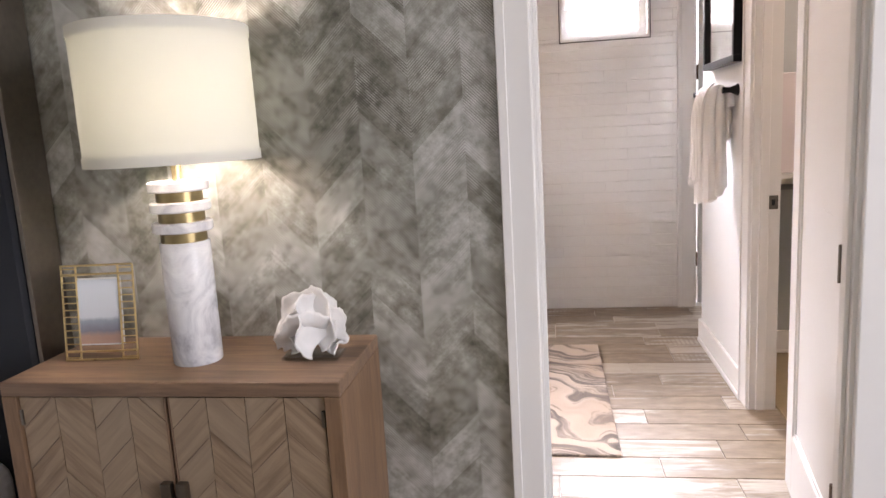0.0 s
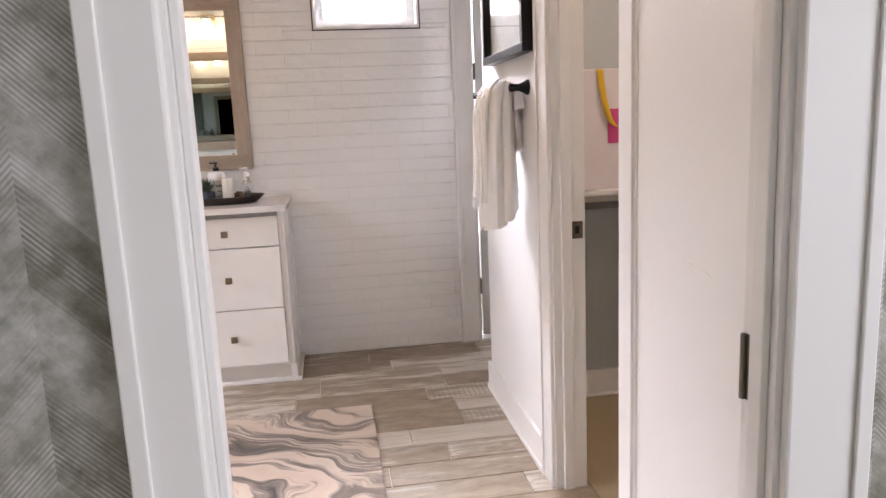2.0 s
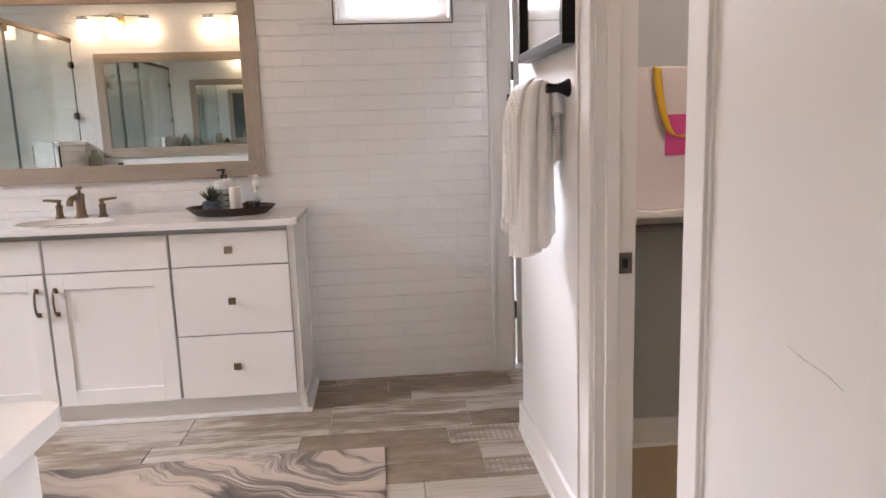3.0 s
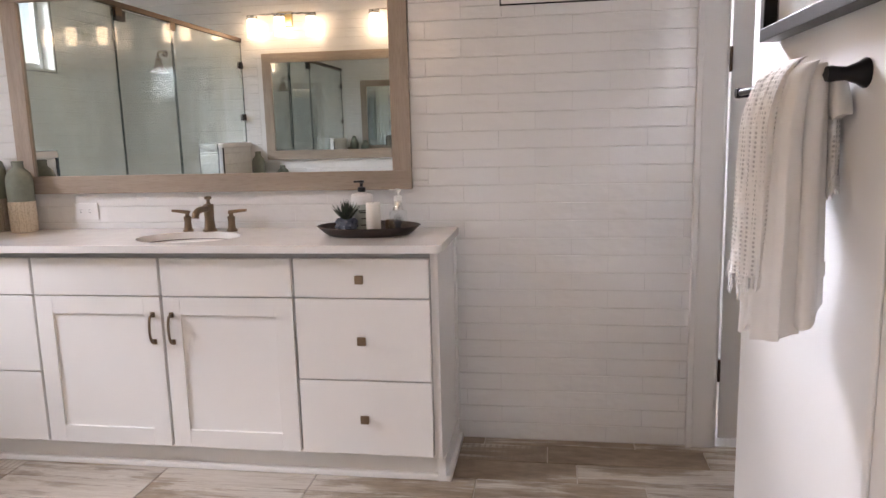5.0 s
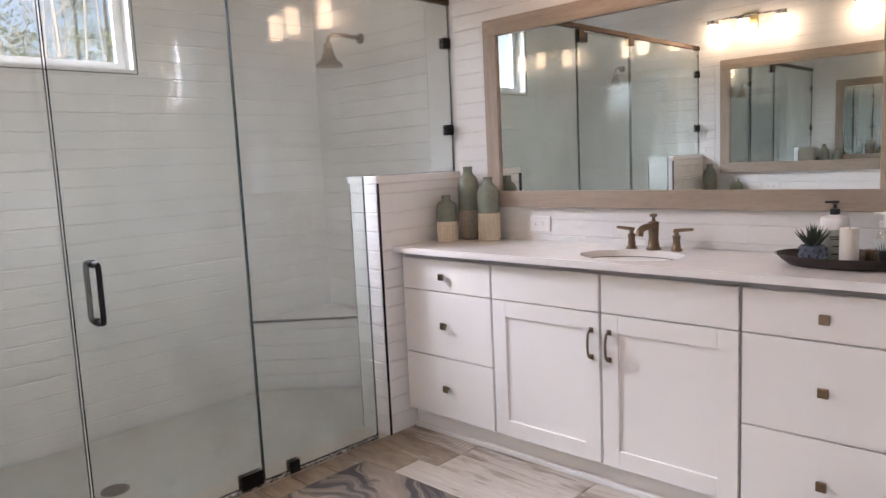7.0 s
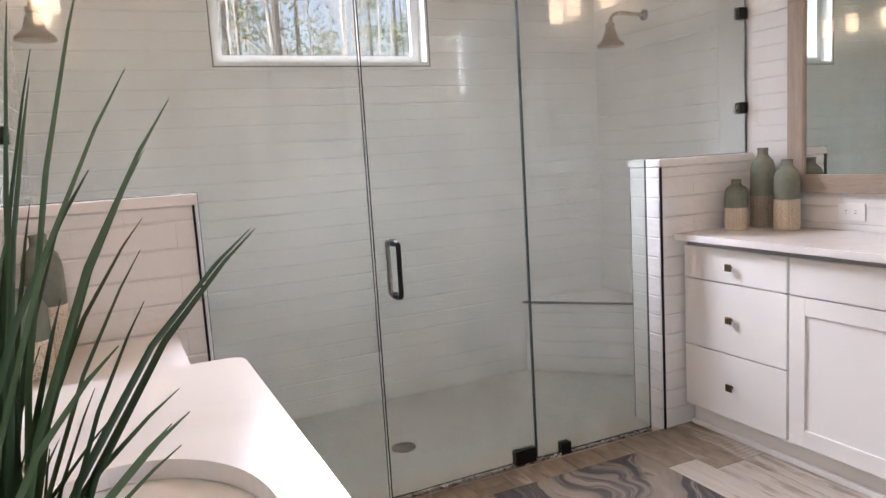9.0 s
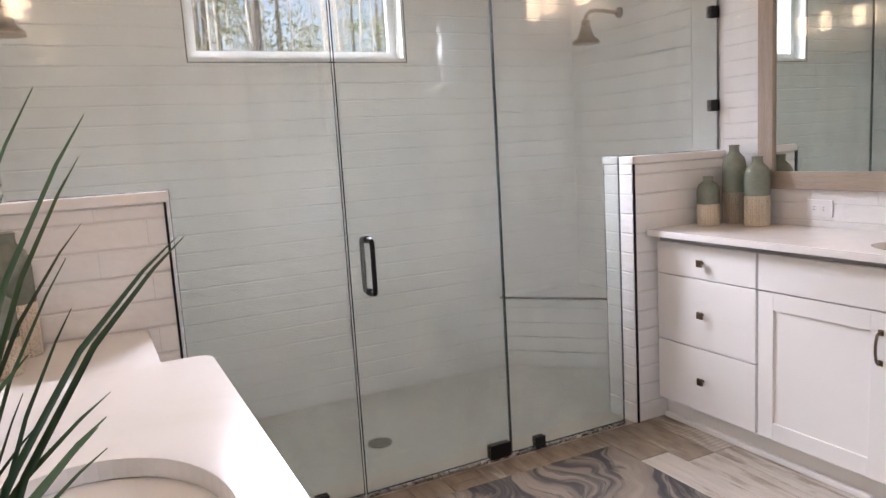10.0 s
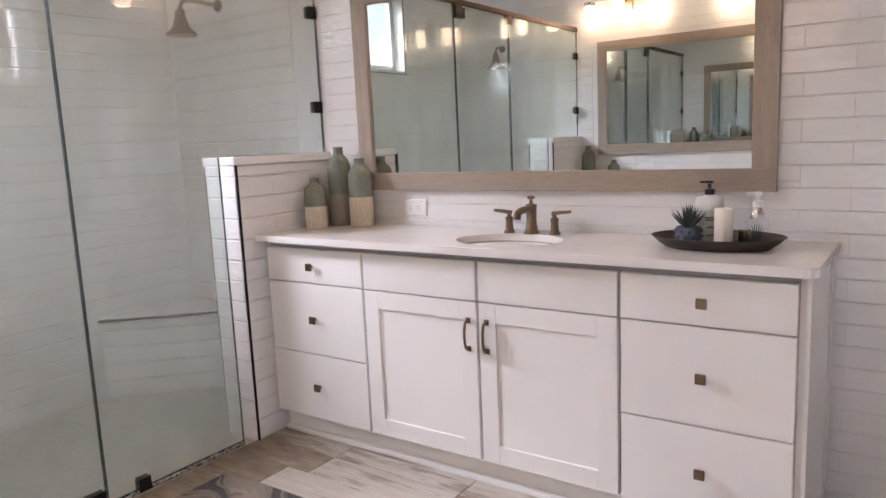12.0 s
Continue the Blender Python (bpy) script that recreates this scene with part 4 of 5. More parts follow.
def north_vanity():
    v = thing("vanity_cabinet", (-1.115, 4.68, 0), "long white shaker vanity cabinet with bronze hardware", "cabinet")
    ox, oy = -1.115, 4.68
    xs = [-2.19 - ox, -1.646 - ox, -1.121 - ox, -0.605 - ox, -0.101 - ox]
    fy = 4.455 - oy
    body = part("body", box(-2.197 - ox, -0.088 - ox, 4.477 - oy, 4.89 - oy, 0.1, 0.869, 0.001), CAB, v)
    # Grey sheet before the white body paints the shade around the fronts.
    part("face_shade", box(xs[0] + 0.004, xs[4] - 0.004, 4.474 - oy, 4.478 - oy, 0.115, 0.868), GAP, v, "grey sheet painting the shade between fronts and under the counter")
    part("toe_board", box(-2.197 - ox, -0.1 - ox, 4.52 - oy, 4.54 - oy, 0.0, 0.1), CAB, v)
    part("toe_moulding", box(-2.197 - ox, -0.085 - ox, 4.497 - oy, 4.52 - oy, 0.0, 0.024, 0.006), CAB, v)
    part("end_panel", box(-0.088 - ox, -0.076 - ox, 4.466 - oy, 4.893 - oy, 0.09, 0.869, 0.001), CAB, v)
    part("end_base", box(-0.1 - ox, -0.07 - ox, 4.497 - oy, 4.893 - oy, 0.0, 0.09, 0.002), CAB, v)
    part("end_moulding", box(-0.07 - ox, -0.05 - ox, 4.495 - oy, 4.893 - oy, 0.0, 0.024, 0.005), CAB, v)
    part("scribe_strip", box(-0.076 - ox, -0.066 - ox, 4.86 - oy, 4.893 - oy, 0.09, 0.869, 0.002), CAB, v)
    g = 0.0058
    for c in (0, 3):
        a, b = xs[c] + g, xs[c + 1] - g
        for z0, z1, kz in ((0.113, 0.394, 0.256), (0.399, 0.699, 0.55), (0.704, 0.845, 0.774)):
            d = slab_front(v, a, b, z0, z1, fy)
            knob(d, (a + b) / 2, fy, kz)
    for c in (1, 2):
        a, b = xs[c] + g, xs[c + 1] - g
        slab_front(v, a, b, 0.704, 0.845, fy)
        d = shaker_door(v, a, b, 0.113, 0.699, fy)
        arched_pull(d, b - 0.032 if c == 1 else a + 0.032, fy, 0.58)


north_vanity()
counter("countertop", -2.199, -0.056, 4.408, 4.894, 0.872, 0.9, (-1.085, 4.63, 0.205, 0.15), "white quartz countertop with an oval sink cut-out", ("SE",))
basin("undermount_sink", -1.085, 4.63, 0.205, 0.15, 0.868, "white oval undermount sink with a nickel drain")
faucet("faucet", (-1.077, 4.795, 0.9), 0, "aged bronze widespread faucet with two lever handles")


def south_vanity():
    v = thing("vanity_cabinet", (-0.752, 2.13, 0), "white vanity cabinet with bronze knobs beside the door", "cabinet")
    ox, oy = -0.752, 2.13
    part("body", box(-1.34 - ox, -0.165 - ox, 1.856 - oy, 2.31 - oy, 0.1, 0.869, 0.001), CAB, v)
    part("toe_board", box(-1.34 - ox, -0.175 - ox, 2.24 - oy, 2.26 - oy, 0.0, 0.1), CAB, v)
    xs = [-1.335 - ox, -0.945 - ox, -0.56 - ox, -0.17 - ox]
    for i in range(3):
        a, b = xs[i] + 0.003, xs[i + 1] - 0.003
        for z0, z1 in ((0.702, 0.841), (0.119, 0.696)):
            d = part("drawer" if z0 > 0.5 else "door", box(a, b, 2.312 - oy, 2.332 - oy, z0, z1, 0.002), CAB, v)
            k = part("knob", box(-0.0155, 0.0155, 0.016, 0.026, -0.0155, 0.0155, 0.003), BRONZE, d, "square bronze knob")
            k.location = ((a + b) / 2, 2.332 - oy, 0.774 if z0 > 0.5 else 0.64)
            part("knob_stem", tube([(0, 0.0, 0), (0, 0.017, 0)], 0.006, 10), BRONZE, k)
    w = thing("makeup_desk", (-1.77, 2.1, 0), "low white makeup desk cabinet between vanity and half wall", "cabinet")
    part("apron", box(-0.425, 0.405, 0.16, 0.18, 0.64, 0.763, 0.002), CAB, w)
    part("back_panel", box(-0.425, 0.405, -0.243, -0.225, 0.0, 0.763), CAB, w)
    part("side_panel", box(-0.425, -0.405, -0.225, 0.16, 0.0, 0.763), CAB, w)


south_vanity()
counter("countertop", -1.357, -0.147, 1.856, 2.38, 0.87, 0.9, (-0.63, 2.125, 0.235, 0.175), "white quartz countertop with an oval sink cut-out", ("NE", "NW"))
basin("undermount_sink", -0.63, 2.125, 0.235, 0.175, 0.866, "white oval undermount sink with a nickel drain")
faucet("faucet", (-0.68, 1.915, 0.9), 180, "aged bronze widespread faucet with two lever handles")
counter("desk_top", -2.196, -1.342, 1.856, 2.3, 0.765, 0.795, None, "white quartz top of the makeup desk")


def framed_mirror(y, s, x0, x1, z0, z1, label, tilt=0.0, yaw=0.0):
    """s: the way out from the wall along y."""
    m = thing("wall_mirror", ((x0 + x1) / 2, y, z0), label, "mirror", "vanity mirrors")
    m.matrix_world = pose((x0 + x1) / 2, y, z0, -s * tilt * -1, 0, yaw)
    hw, h, f = (x1 - x0) / 2, z1 - z0, 0.076

    def slab(a, b, c, d, e, g, bev=0.002):
        return box(a, b, min(s * c, s * d), max(s * c, s * d), e, g, bev)

    part("frame_rail", slab(-hw, hw, 0.001, 0.026, 0, f), OAK, m, "pale taupe wooden rail")
    part("frame_rail", slab(-hw, hw, 0.001, 0.026, h - f, h), OAK, m, "pale taupe wooden rail")
    part("frame_stile", slab(-hw, -hw + f, 0.001, 0.0255, f, h - f), OAK_UP, m, "pale taupe wooden stile")
    part("frame_stile", slab(hw - f, hw, 0.001, 0.0255, f, h - f), OAK_UP, m, "pale taupe wooden stile")
    part("mirror_glass", slab(-hw + f - 0.004, hw - f + 0.004, 0.004, 0.012, f - 0.004, h - f + 0.004, 0), MIRROR, m, "clear silvered mirror")


framed_mirror(NORTH - 0.005, -1, -1.984, -0.24, 1.056, 1.937, "wide wall mirror in a pale taupe wood frame", -0.14, 0.3)
framed_mirror(SOUTH, 1, -2.05, -0.306, 1.08, 1.96, "wide wall mirror in a pale taupe wood frame")


def vanity_light(x, y, s, z):
    v = thing("vanity_light", (x, y, z), "three-globe brass vanity light with lit frosted shades", "wall lamp", "vanity lights")
    part("backplate", box(-0.06, 0.06, min(0, s * 0.02), max(0, s * 0.02), 0.02, 0.14, 0.004), BRASS, v)
    part("bar", tube(curve_pts([(-0.29, s * 0.1, 0.105), (-0.15, s * 0.12, 0.105), (0, s * 0.13, 0.105), (0.15, s * 0.12, 0.105), (0.29, s * 0.1, 0.105)]), 0.007, 10), CHROME, v, "", True)
    part("arm", tube([(0, s * 0.018, 0.09), (0, s * 0.13, 0.105)], 0.009, 10), BRASS, v)
    for x1, d in ((-0.25, 0.1), (0.0, 0.15), (0.25, 0.1)):
        part("shade_holder", lathe([(0.02, 0.0), (0.043, 0.004), (0.043, 0.03), (0.02, 0.034)], 24, (x1, s * d, 0.072)), CHROME, v, "nickel shade holder", True)
        part("shade", lathe([(0.038, -0.07), (0.041, -0.068), (0.041, 0.07), (0.03, 0.073)], 28, (x1, s * d, 0)), GLOBE, v, "lit frosted glass shade", True)


vanity_light(-1.115, NORTH - 0.001, -1, 2.15)
vanity_light(-1.825, SOUTH + 0.001, 1, 2.15)
vanity_light(-0.8, SOUTH + 0.001, 1, 2.15)


def outlet(loc, s, label):
    o = thing("wall_outlet", loc, label, "outlet")
    part("plate", box(-0.058, 0.058, min(0, s * 0.006), max(0, s * 0.006), -0.036, 0.036, 0.002), PLASTIC_W, o)
    for x in (-0.021, 0.021):
        sk = part("socket", box(x - 0.017, x + 0.017, min(s * 0.006, s * 0.008), max(s * 0.006, s * 0.008), -0.014, 0.014, 0.0008), PLASTIC_W, o)
        for z in (-0.005, 0.006):
            part("slot", box(x - 0.006, x + 0.003, min(s * 0.008, s * 0.0086), max(s * 0.008, s * 0.0086), z - 0.001, z + 0.001), LABEL, sk)


outlet((-1.7, NORTH - 0.001, 0.977), -1, "white two-socket outlet plate on the tile")
outlet((-1.66, SOUTH + 0.001, 0.965), 1, "white two-socket outlet plate on the tile")


# ---- things on the counters ----
def vase(loc, r, h, split, low, label):
    v = thing("vase", loc, label, "vase", "sage green vases")
    part("lower", lathe([(r * 0.93, 0.0), (r, 0.004), (r, split)], 36), low, v, "dimpled unglazed lower half", True)
    n = r * 0.42
    prof = [(r * 0.99, split), (r * 1.0, split + 0.003), (r, h * 0.7), (r * 0.96, h * 0.77), (r * 0.82, h * 0.84), (n * 1.15, h * 0.895), (n, h * 0.92), (n, h * 0.975), (n * 1.1, h * 0.995), (n * 0.95, h), (n * 0.8, h * 0.99), (n * 0.8, h * 0.9)]
    part("upper", lathe(prof, 36), GREEN, v, "glossy sage green glaze", True)


vase((-2.105, 4.69, 0.9), 0.05, 0.222, 0.098, CREAM, "small sage vase with a cream dimpled base")
vase((-2.08, 4.828, 0.9), 0.053, 0.355, 0.142, TAUPE, "tall sage vase with a taupe dimpled base")
vase((-1.935, 4.805, 0.9), 0.054, 0.302, 0.132, CREAM, "medium sage vase with a cream dimpled base")
vase((-2.1, 1.955, 0.795), 0.055, 0.36, 0.155, CREAM, "tall sage vase with a cream dimpled base")
vase((-1.9, 1.925, 0.795), 0.05, 0.24, 0.1, CREAM, "small sage vase with a cream dimpled base")

tray = thing("oval_tray", (-0.375, 4.685, 0.9), "dark brown oval tray holding toiletries", "tray")
part("dish", lathe([(0.72, 0.0), (0.8, 0.002), (0.9, 0.016), (1.0, 0.034), (1.02, 0.036), (1.0, 0.0375), (0.95, 0.03), (0.86, 0.014), (0.75, 0.007), (0.0, 0.006)], 48, sx=0.198, sy=0.135, caps=False), TRAYMAT, tray, "", True)


def pump_head(parent, z, mat, label):
    bm = lathe([(0.015, 0), (0.015, 0.018), (0.006, 0.02), (0.006, 0.034), (0.012, 0.036), (0.012, 0.044), (0.004, 0.046)], 18, (0, 0, z))
    box(-0.03, 0.006, -0.005, 0.005, z + 0.036, z + 0.044, 0.002, bm)
    part("pump", bm, mat, parent, label, True)


lotion = thing("lotion_bottle", (-0.405, 4.715, 0.907), "white and pale green lotion bottle with black pump", "bottle", turn=20)
part("bottle", lathe([(0.037, 0), (0.04, 0.004), (0.04, 0.108)], 28), PALEGREEN, lotion, "pale green printed band", True)
part("shoulder", lathe([(0.041, 0.108), (0.0425, 0.112), (0.0425, 0.137), (0.038, 0.146), (0.018, 0.15), (0.016, 0.154)], 28), PLASTIC_W, lotion, "", True)
for z, w in ((0.085, 0.036), (0.078, 0.03), (0.055, 0.02), (0.03, 0.024)):
    part("print", box(-w / 2, w / 2, -0.0415, -0.0395, z - 0.002, z + 0.002), LABEL, lotion, "black printed bar")
pump_head(lotion, 0.154, PLASTIC_B, "black pump top")

candle = thing("pillar_candle", (-0.345, 4.645, 0.907), "cream pillar candle standing on the tray", "candle")
part("wax", lathe([(0.026, 0), (0.0272, 0.003), (0.0272, 0.115), (0.025, 0.119), (0.018, 0.116), (0.0, 0.115)], 28, caps=False), CANDLE, candle, "", True)
part("wick", tube([(0, 0, 0.114), (0.001, 0, 0.121)], 0.001, 6), LABEL, candle)

soap = thing("soap_dispenser", (-0.255, 4.672, 0.907), "clear square glass soap dispenser with white pump", "bottle", turn=8)
part("glass", box(-0.034, 0.034, -0.022, 0.022, 0, 0.09, 0.006), CLEAR, soap, "clear glass with a dark aloe print")
part("shoulder", lathe([(0.022, 0.088), (0.018, 0.1), (0.013, 0.116), (0.013, 0.122)], 20), CHROME, soap, "", True)
for k in range(7):
    a = (k - 3) * 0.22
    part("print_leaf", tube([(0.002 * (k - 3), -0.0226, 0.012), (0.012 * math.sin(a) * 1.2, -0.0228, 0.035), (0.034 * math.sin(a), -0.0226, 0.056 + 0.022 * math.cos(a * 2))], [0.0026, 0.0036, 0.0006], 6, None, 0.25), LABEL, soap, "dark printed leaf")
pump_head(soap, 0.122, PLASTIC_W, "white pump top")
jar = thing("amber_jar", (-0.3, 4.725, 0.907), "small amber glass jar on the tray", "jar")
part("jar", lathe([(0.018, 0), (0.02, 0.003), (0.02, 0.04), (0.016, 0.046)], 20), BRONZE, jar, "", True)

succ = thing("potted_succulent", (-0.45, 4.645, 0.907), "spiky succulent in a knobbly slate blue pot", "plant")
bm = lathe([(0.034, 0), (0.038, 0.004), (0.039, 0.055), (0.036, 0.06), (0.03, 0.052)], 24)
for r in range(3):
    for k in range(10):
        a = 2 * math.pi * (k + 0.5 * (r % 2)) / 10
        bmesh.ops.create_icosphere(bm, subdivisions=1, radius=0.0075, matrix=Matrix.Translation((0.038 * math.cos(a), 0.038 * math.sin(a), 0.012 + r * 0.018)))
part("pot", bm, BLUEPOT, succ, "slate blue studded pot", True)
rng = random.Random(4)
bm = bmesh.new()
for k in range(60):
    a, e = rng.uniform(0, 6.283), rng.uniform(0.45, 1.5)
    L = rng.uniform(0.035, 0.065)
    d = Vector((math.cos(a) * math.cos(e), math.sin(a) * math.cos(e), math.sin(e)))
    p = Vector((0, 0, 0.054)) + d * 0.006
    tube([p, p + d * L * 0.4, p + d * L * 0.8 + Vector((0, 0, 0.006)), p + d * L + Vector((0, 0, 0.012))], [0.0035, 0.0045, 0.002, 0.0003], 6, bm, 0.5)
part("leaves", bm, SUCC, succ, "dark spiky leaves", True)

# tall grass plant beside the south sink
plant = thing("grass_plant", (-0.218, 2.045, 0.9), "tall artificial grass plant in a dark pot", "plant")
part("pot", lathe([(0.05, 0), (0.055, 0.004), (0.066, 0.1), (0.067, 0.104), (0.061, 0.104), (0.058, 0.09)], 28), TRAYMAT, plant, "", True)
rng = random.Random(11)
for k in range(150):
    a = rng.uniform(0, 6.283)
    r0 = rng.uniform(0.0, 0.045)
    L = 0.13 + 0.33 * rng.random() ** 1.2
    lean = rng.uniform(0.01, 0.07) * (1.9 if L < 0.27 else 1.0)
    if k % 6 == 0:
        lean, L = rng.uniform(0.07, 0.16), rng.uniform(0.26, 0.42)
    w = rng.uniform(0.0018, 0.0038)
    base = Vector((r0 * math.cos(a), r0 * math.sin(a), 0.085))
    out = Vector((math.cos(a), math.sin(a), 0))
    pts = [base + out * lean * (t ** 1.8) + Vector((0, 0, L * (t - 0.16 * lean / 0.2 * t ** 3))) for t in (0, 0.25, 0.5, 0.75, 0.92, 1.0)]
    part("blade", tube(pts, [w, w, w * 0.9, w * 0.7, w * 0.4, 0.0003], 5, None, 0.3), BLADE, plant, "", True)


# ---- towel wall ----
bar = thing("towel_bar", (0.855, 3.73, 1.358), "black towel bar with flared wall posts", "towel bar")
for y in (-0.3, 0.32):
    prof = [(0.0, 0.026), (0.004, 0.0265), (0.016, 0.019), (0.034, 0.012), (0.05, 0.013), (0.058, 0.0145), (0.066, 0.013)]
    part("post", tube([(-d, y, 0) for d, r in prof], [r for d, r in prof], 20), BLACK, bar, "", True)
part("rod", tube([(-0.056, -0.3, 0), (-0.056, 0.32, 0)], 0.008, 14), BLACK, bar, "", True)


def towel_fold(name, parent, x0, x1, y0, y1, drop, mat, folds, seed, label, tail="plain", crest=0.022):
    """One hanging fold over the bar, between x0 and x1, soft at the top and ridged lower down."""
    rng = random.Random(seed)
    ph = [rng.uniform(0, 6.28) for _ in range(6)]
    cx, cy, hx, hy = (x0 + x1) / 2, (y0 + y1) / 2, (x1 - x0) / 2, (y1 - y0) / 2
    n, m = 80, 36
    rows = []
    for i in range(m + 1):
        f = i / m
        g = min(1.0, f * 6)
        low = max(0.0, f - 1 / 6) * 1.2
        z = crest * math.cos(g * math.pi / 2) - low * drop
        lean = cx * (0.3 + 0.7 * math.sin(min(1.0, f * 2.6) * math.pi / 2))
        swell = math.sin(g * math.pi / 2)
        row = []
        for k in range(n):
            a = 2 * math.pi * k / n
            ca, sa = math.cos(a), math.sin(a)
            ex = abs(ca) ** 0.75 * (1 if ca > 0 else -1)
            ey = abs(sa) ** 0.8 * (1 if sa > 0 else -1)
            ridge = math.sin(folds * math.pi * ey + ph[0] + 0.8 * low)
            small = math.sin(folds * 2.7 * math.pi * ey + ph[1] - 1.5 * low)
            side = math.sin(2.2 * ca + ph[5] + 2 * low)
            x = lean + (0.35 + 0.65 * swell) * hx * ex * (0.85 + 0.25 * low) + swell * (0.3 + low) * (0.009 * ridge + 0.003 * small) - 0.004 * low
            y = cy + hy * ey * (0.9 + 0.1 * low) + 0.008 * low * side
            zz = z + low * (0.01 * ridge + 0.008 * math.sin(3 * ca + ph[3]) + 0.005 * math.sin(9 * ey + ph[4]))
            row.append((min(x, 0.05), y, zz))
        rows.append(row)
    bm = sheet(rows, close=True)
    bm.verts.ensure_lookup_table()
    bm.faces.new([bm.verts[k] for k in range(n)])
    bm.faces.new([bm.verts[m * n + k] for k in range(n)])
    fold = part(name, bm, mat, parent, label, True)
    if tail == "hem":
        band = [[(p[0] + (p[0] - cx) * 0.06, p[1] + (p[1] - cy) * 0.012, p[2]) for p in rows[i]] for i in (m - 6, m - 5, m - 4)]
        part("hem_band", sheet(band, close=True), TOWEL_BAND, fold, "flat woven hem band", True)
    if tail == "fringe":
        for k in range(0, n, 2):
            p = Vector(rows[m][k])
            part("tassel", tube([p + Vector((0, 0, 0.005)), p + Vector((rng.uniform(-0.003, 0.003), rng.uniform(-0.003, 0.003), -0.014)), p + Vector((rng.uniform(-0.006, 0.006), rng.uniform(-0.006, 0.006), -0.03))], [0.0035, 0.0032, 0.0012], 5), TOWEL, fold)


TOWEL_BAND = make_cloth("towel_band", (0.86, 0.855, 0.84), 300, 0.15)
bath = thing("bath_towel", (0.799, 3.67, 1.358), "white terry bath towel folded over the bar", "towel", "towels on the bar")
towel_fold("front_fold", bath, -0.08, -0.024, -0.232, -0.04, 0.49, TOWEL, 2.1, 2, "thick white terry fold", "hem", 0.026)
towel_fold("side_fold", bath, -0.036, 0.02, -0.226, -0.04, 0.45, TOWEL, 1.4, 9, "shorter white terry fold", "hem", 0.022)
towel_fold("flap", bath, 0.006, 0.05, -0.222, -0.05, 0.075, TOWEL, 1.2, 12, "short terry flap behind the bar", "plain", 0.012)
hand = thing("hand_towel", (0.799, 3.67, 1.358), "white waffle-weave hand towel with a fringe", "towel", "towels on the bar")
towel_fold("front_fold", hand, -0.098, -0.068, -0.19, -0.1, 0.385, WAFFLE, 1.3, 5, "pierced waffle-weave fold", "fringe", 0.036)
towel_fold("inner_fold", hand, -0.098, -0.06, -0.1, 0.0, 0.38, WAFFLE, 1.5, 6, "pierced waffle-weave fold", "fringe", 0.03)
towel_fold("back_fold", hand, 0.026, 0.046, -0.19, -0.06, 0.19, WAFFLE, 1.2, 7, "waffle-weave end behind the bar", "fringe", 0.01)

pic = thing("framed_picture", (0.854, 3.63, 1.47), "grey abstract print in a deep black frame", "picture")
FH, FW = 0.62, 0.3
for a, b, c, d in ((-FW, FW, 0, 0.03), (-FW, FW, FH - 0.03, FH), (-FW, -FW + 0.03, 0.03, FH - 0.03), (FW - 0.03, FW, 0.03, FH - 0.03)):
    part("frame", box(-0.045, -0.001, a, b, c, d, 0.002), BLACK, pic)
ART = make_glaze("grey_print", (0.55, 0.58, 0.57), (0.75, 0.77, 0.76), 0.4)
part("print", box(-0.012, -0.008, -FW + 0.03, FW - 0.03, 0.03, FH - 0.03), ART, pic, "pale grey abstract print")
part("glazing", box(-0.03, -0.028, -FW + 0.028, FW - 0.028, 0.028, FH - 0.028), PANE, pic, "picture glass").visible_shadow = False

# ---- closet ----
shelf = thing("closet_shelf", (1.76, 3.74, 0.97), "white closet shelf with a hanging rod below", "shelf")
part("board", box(-0.785, 0.78, -0.16, 0.178, -0.022, 0, 0.002), TRIM, shelf)
part("cleat", box(-0.785, 0.78, 0.158, 0.178, -0.1, -0.022), TRIM, shelf)
part("rod", tube([(-0.785, -0.02, -0.075), (0.785, -0.02, -0.075)], 0.014, 14), ROD, shelf, "dull grey metal rod", True)
bag = thing("gift_bag", (1.205, 3.7, 0.97), "blush paper bag with pink patch and yellow ribbon", "bag")
part("bag", box(-0.235, 0.24, -0.07, 0.07, 0.0, 0.455, 0.004), BAGPAPER, bag)
part("patch", box(0.02, 0.16, -0.0725, -0.0705, 0.175, 0.305), PINK, bag, "bright pink square patch")
bm = sheet([[(p.x - 0.013, p.y, p.z + 0.003), (p.x + 0.013, p.y, p.z - 0.003)] for p in curve_pts([(-0.012, -0.072, 0.454), (-0.006, -0.08, 0.38), (0.01, -0.084, 0.3), (0.04, -0.08, 0.245), (0.1, -0.077, 0.24), (0.15, -0.08, 0.3), (0.17, -0.078, 0.38), (0.18, -0.072, 0.454)])])
rb = part("ribbon", bm, YELLOW, bag, "yellow ribbon handle", True)
md = rb.modifiers.new("thickness", "SOLIDIFY")
md.thickness = 0.003

# No lamp is known here; this unseen one is added to brighten the closet.
cl = thing("closet_fill_lamp", (1.6, 2.9, CEILING), "added unseen round lamp that brightens the closet", "ceiling lamp")
part("rim", lathe([(0.11, -0.02), (0.125, -0.015), (0.125, 0.0)], 32), PLASTIC_W, cl)
part("diffuser", lathe([(0.02, -0.05), (0.07, -0.044), (0.1, -0.03), (0.108, -0.02)], 32), glowing("fill_lamp_glow", (1.0, 0.9, 0.78), 45), cl, "glowing disc of the added closet lamp", True)

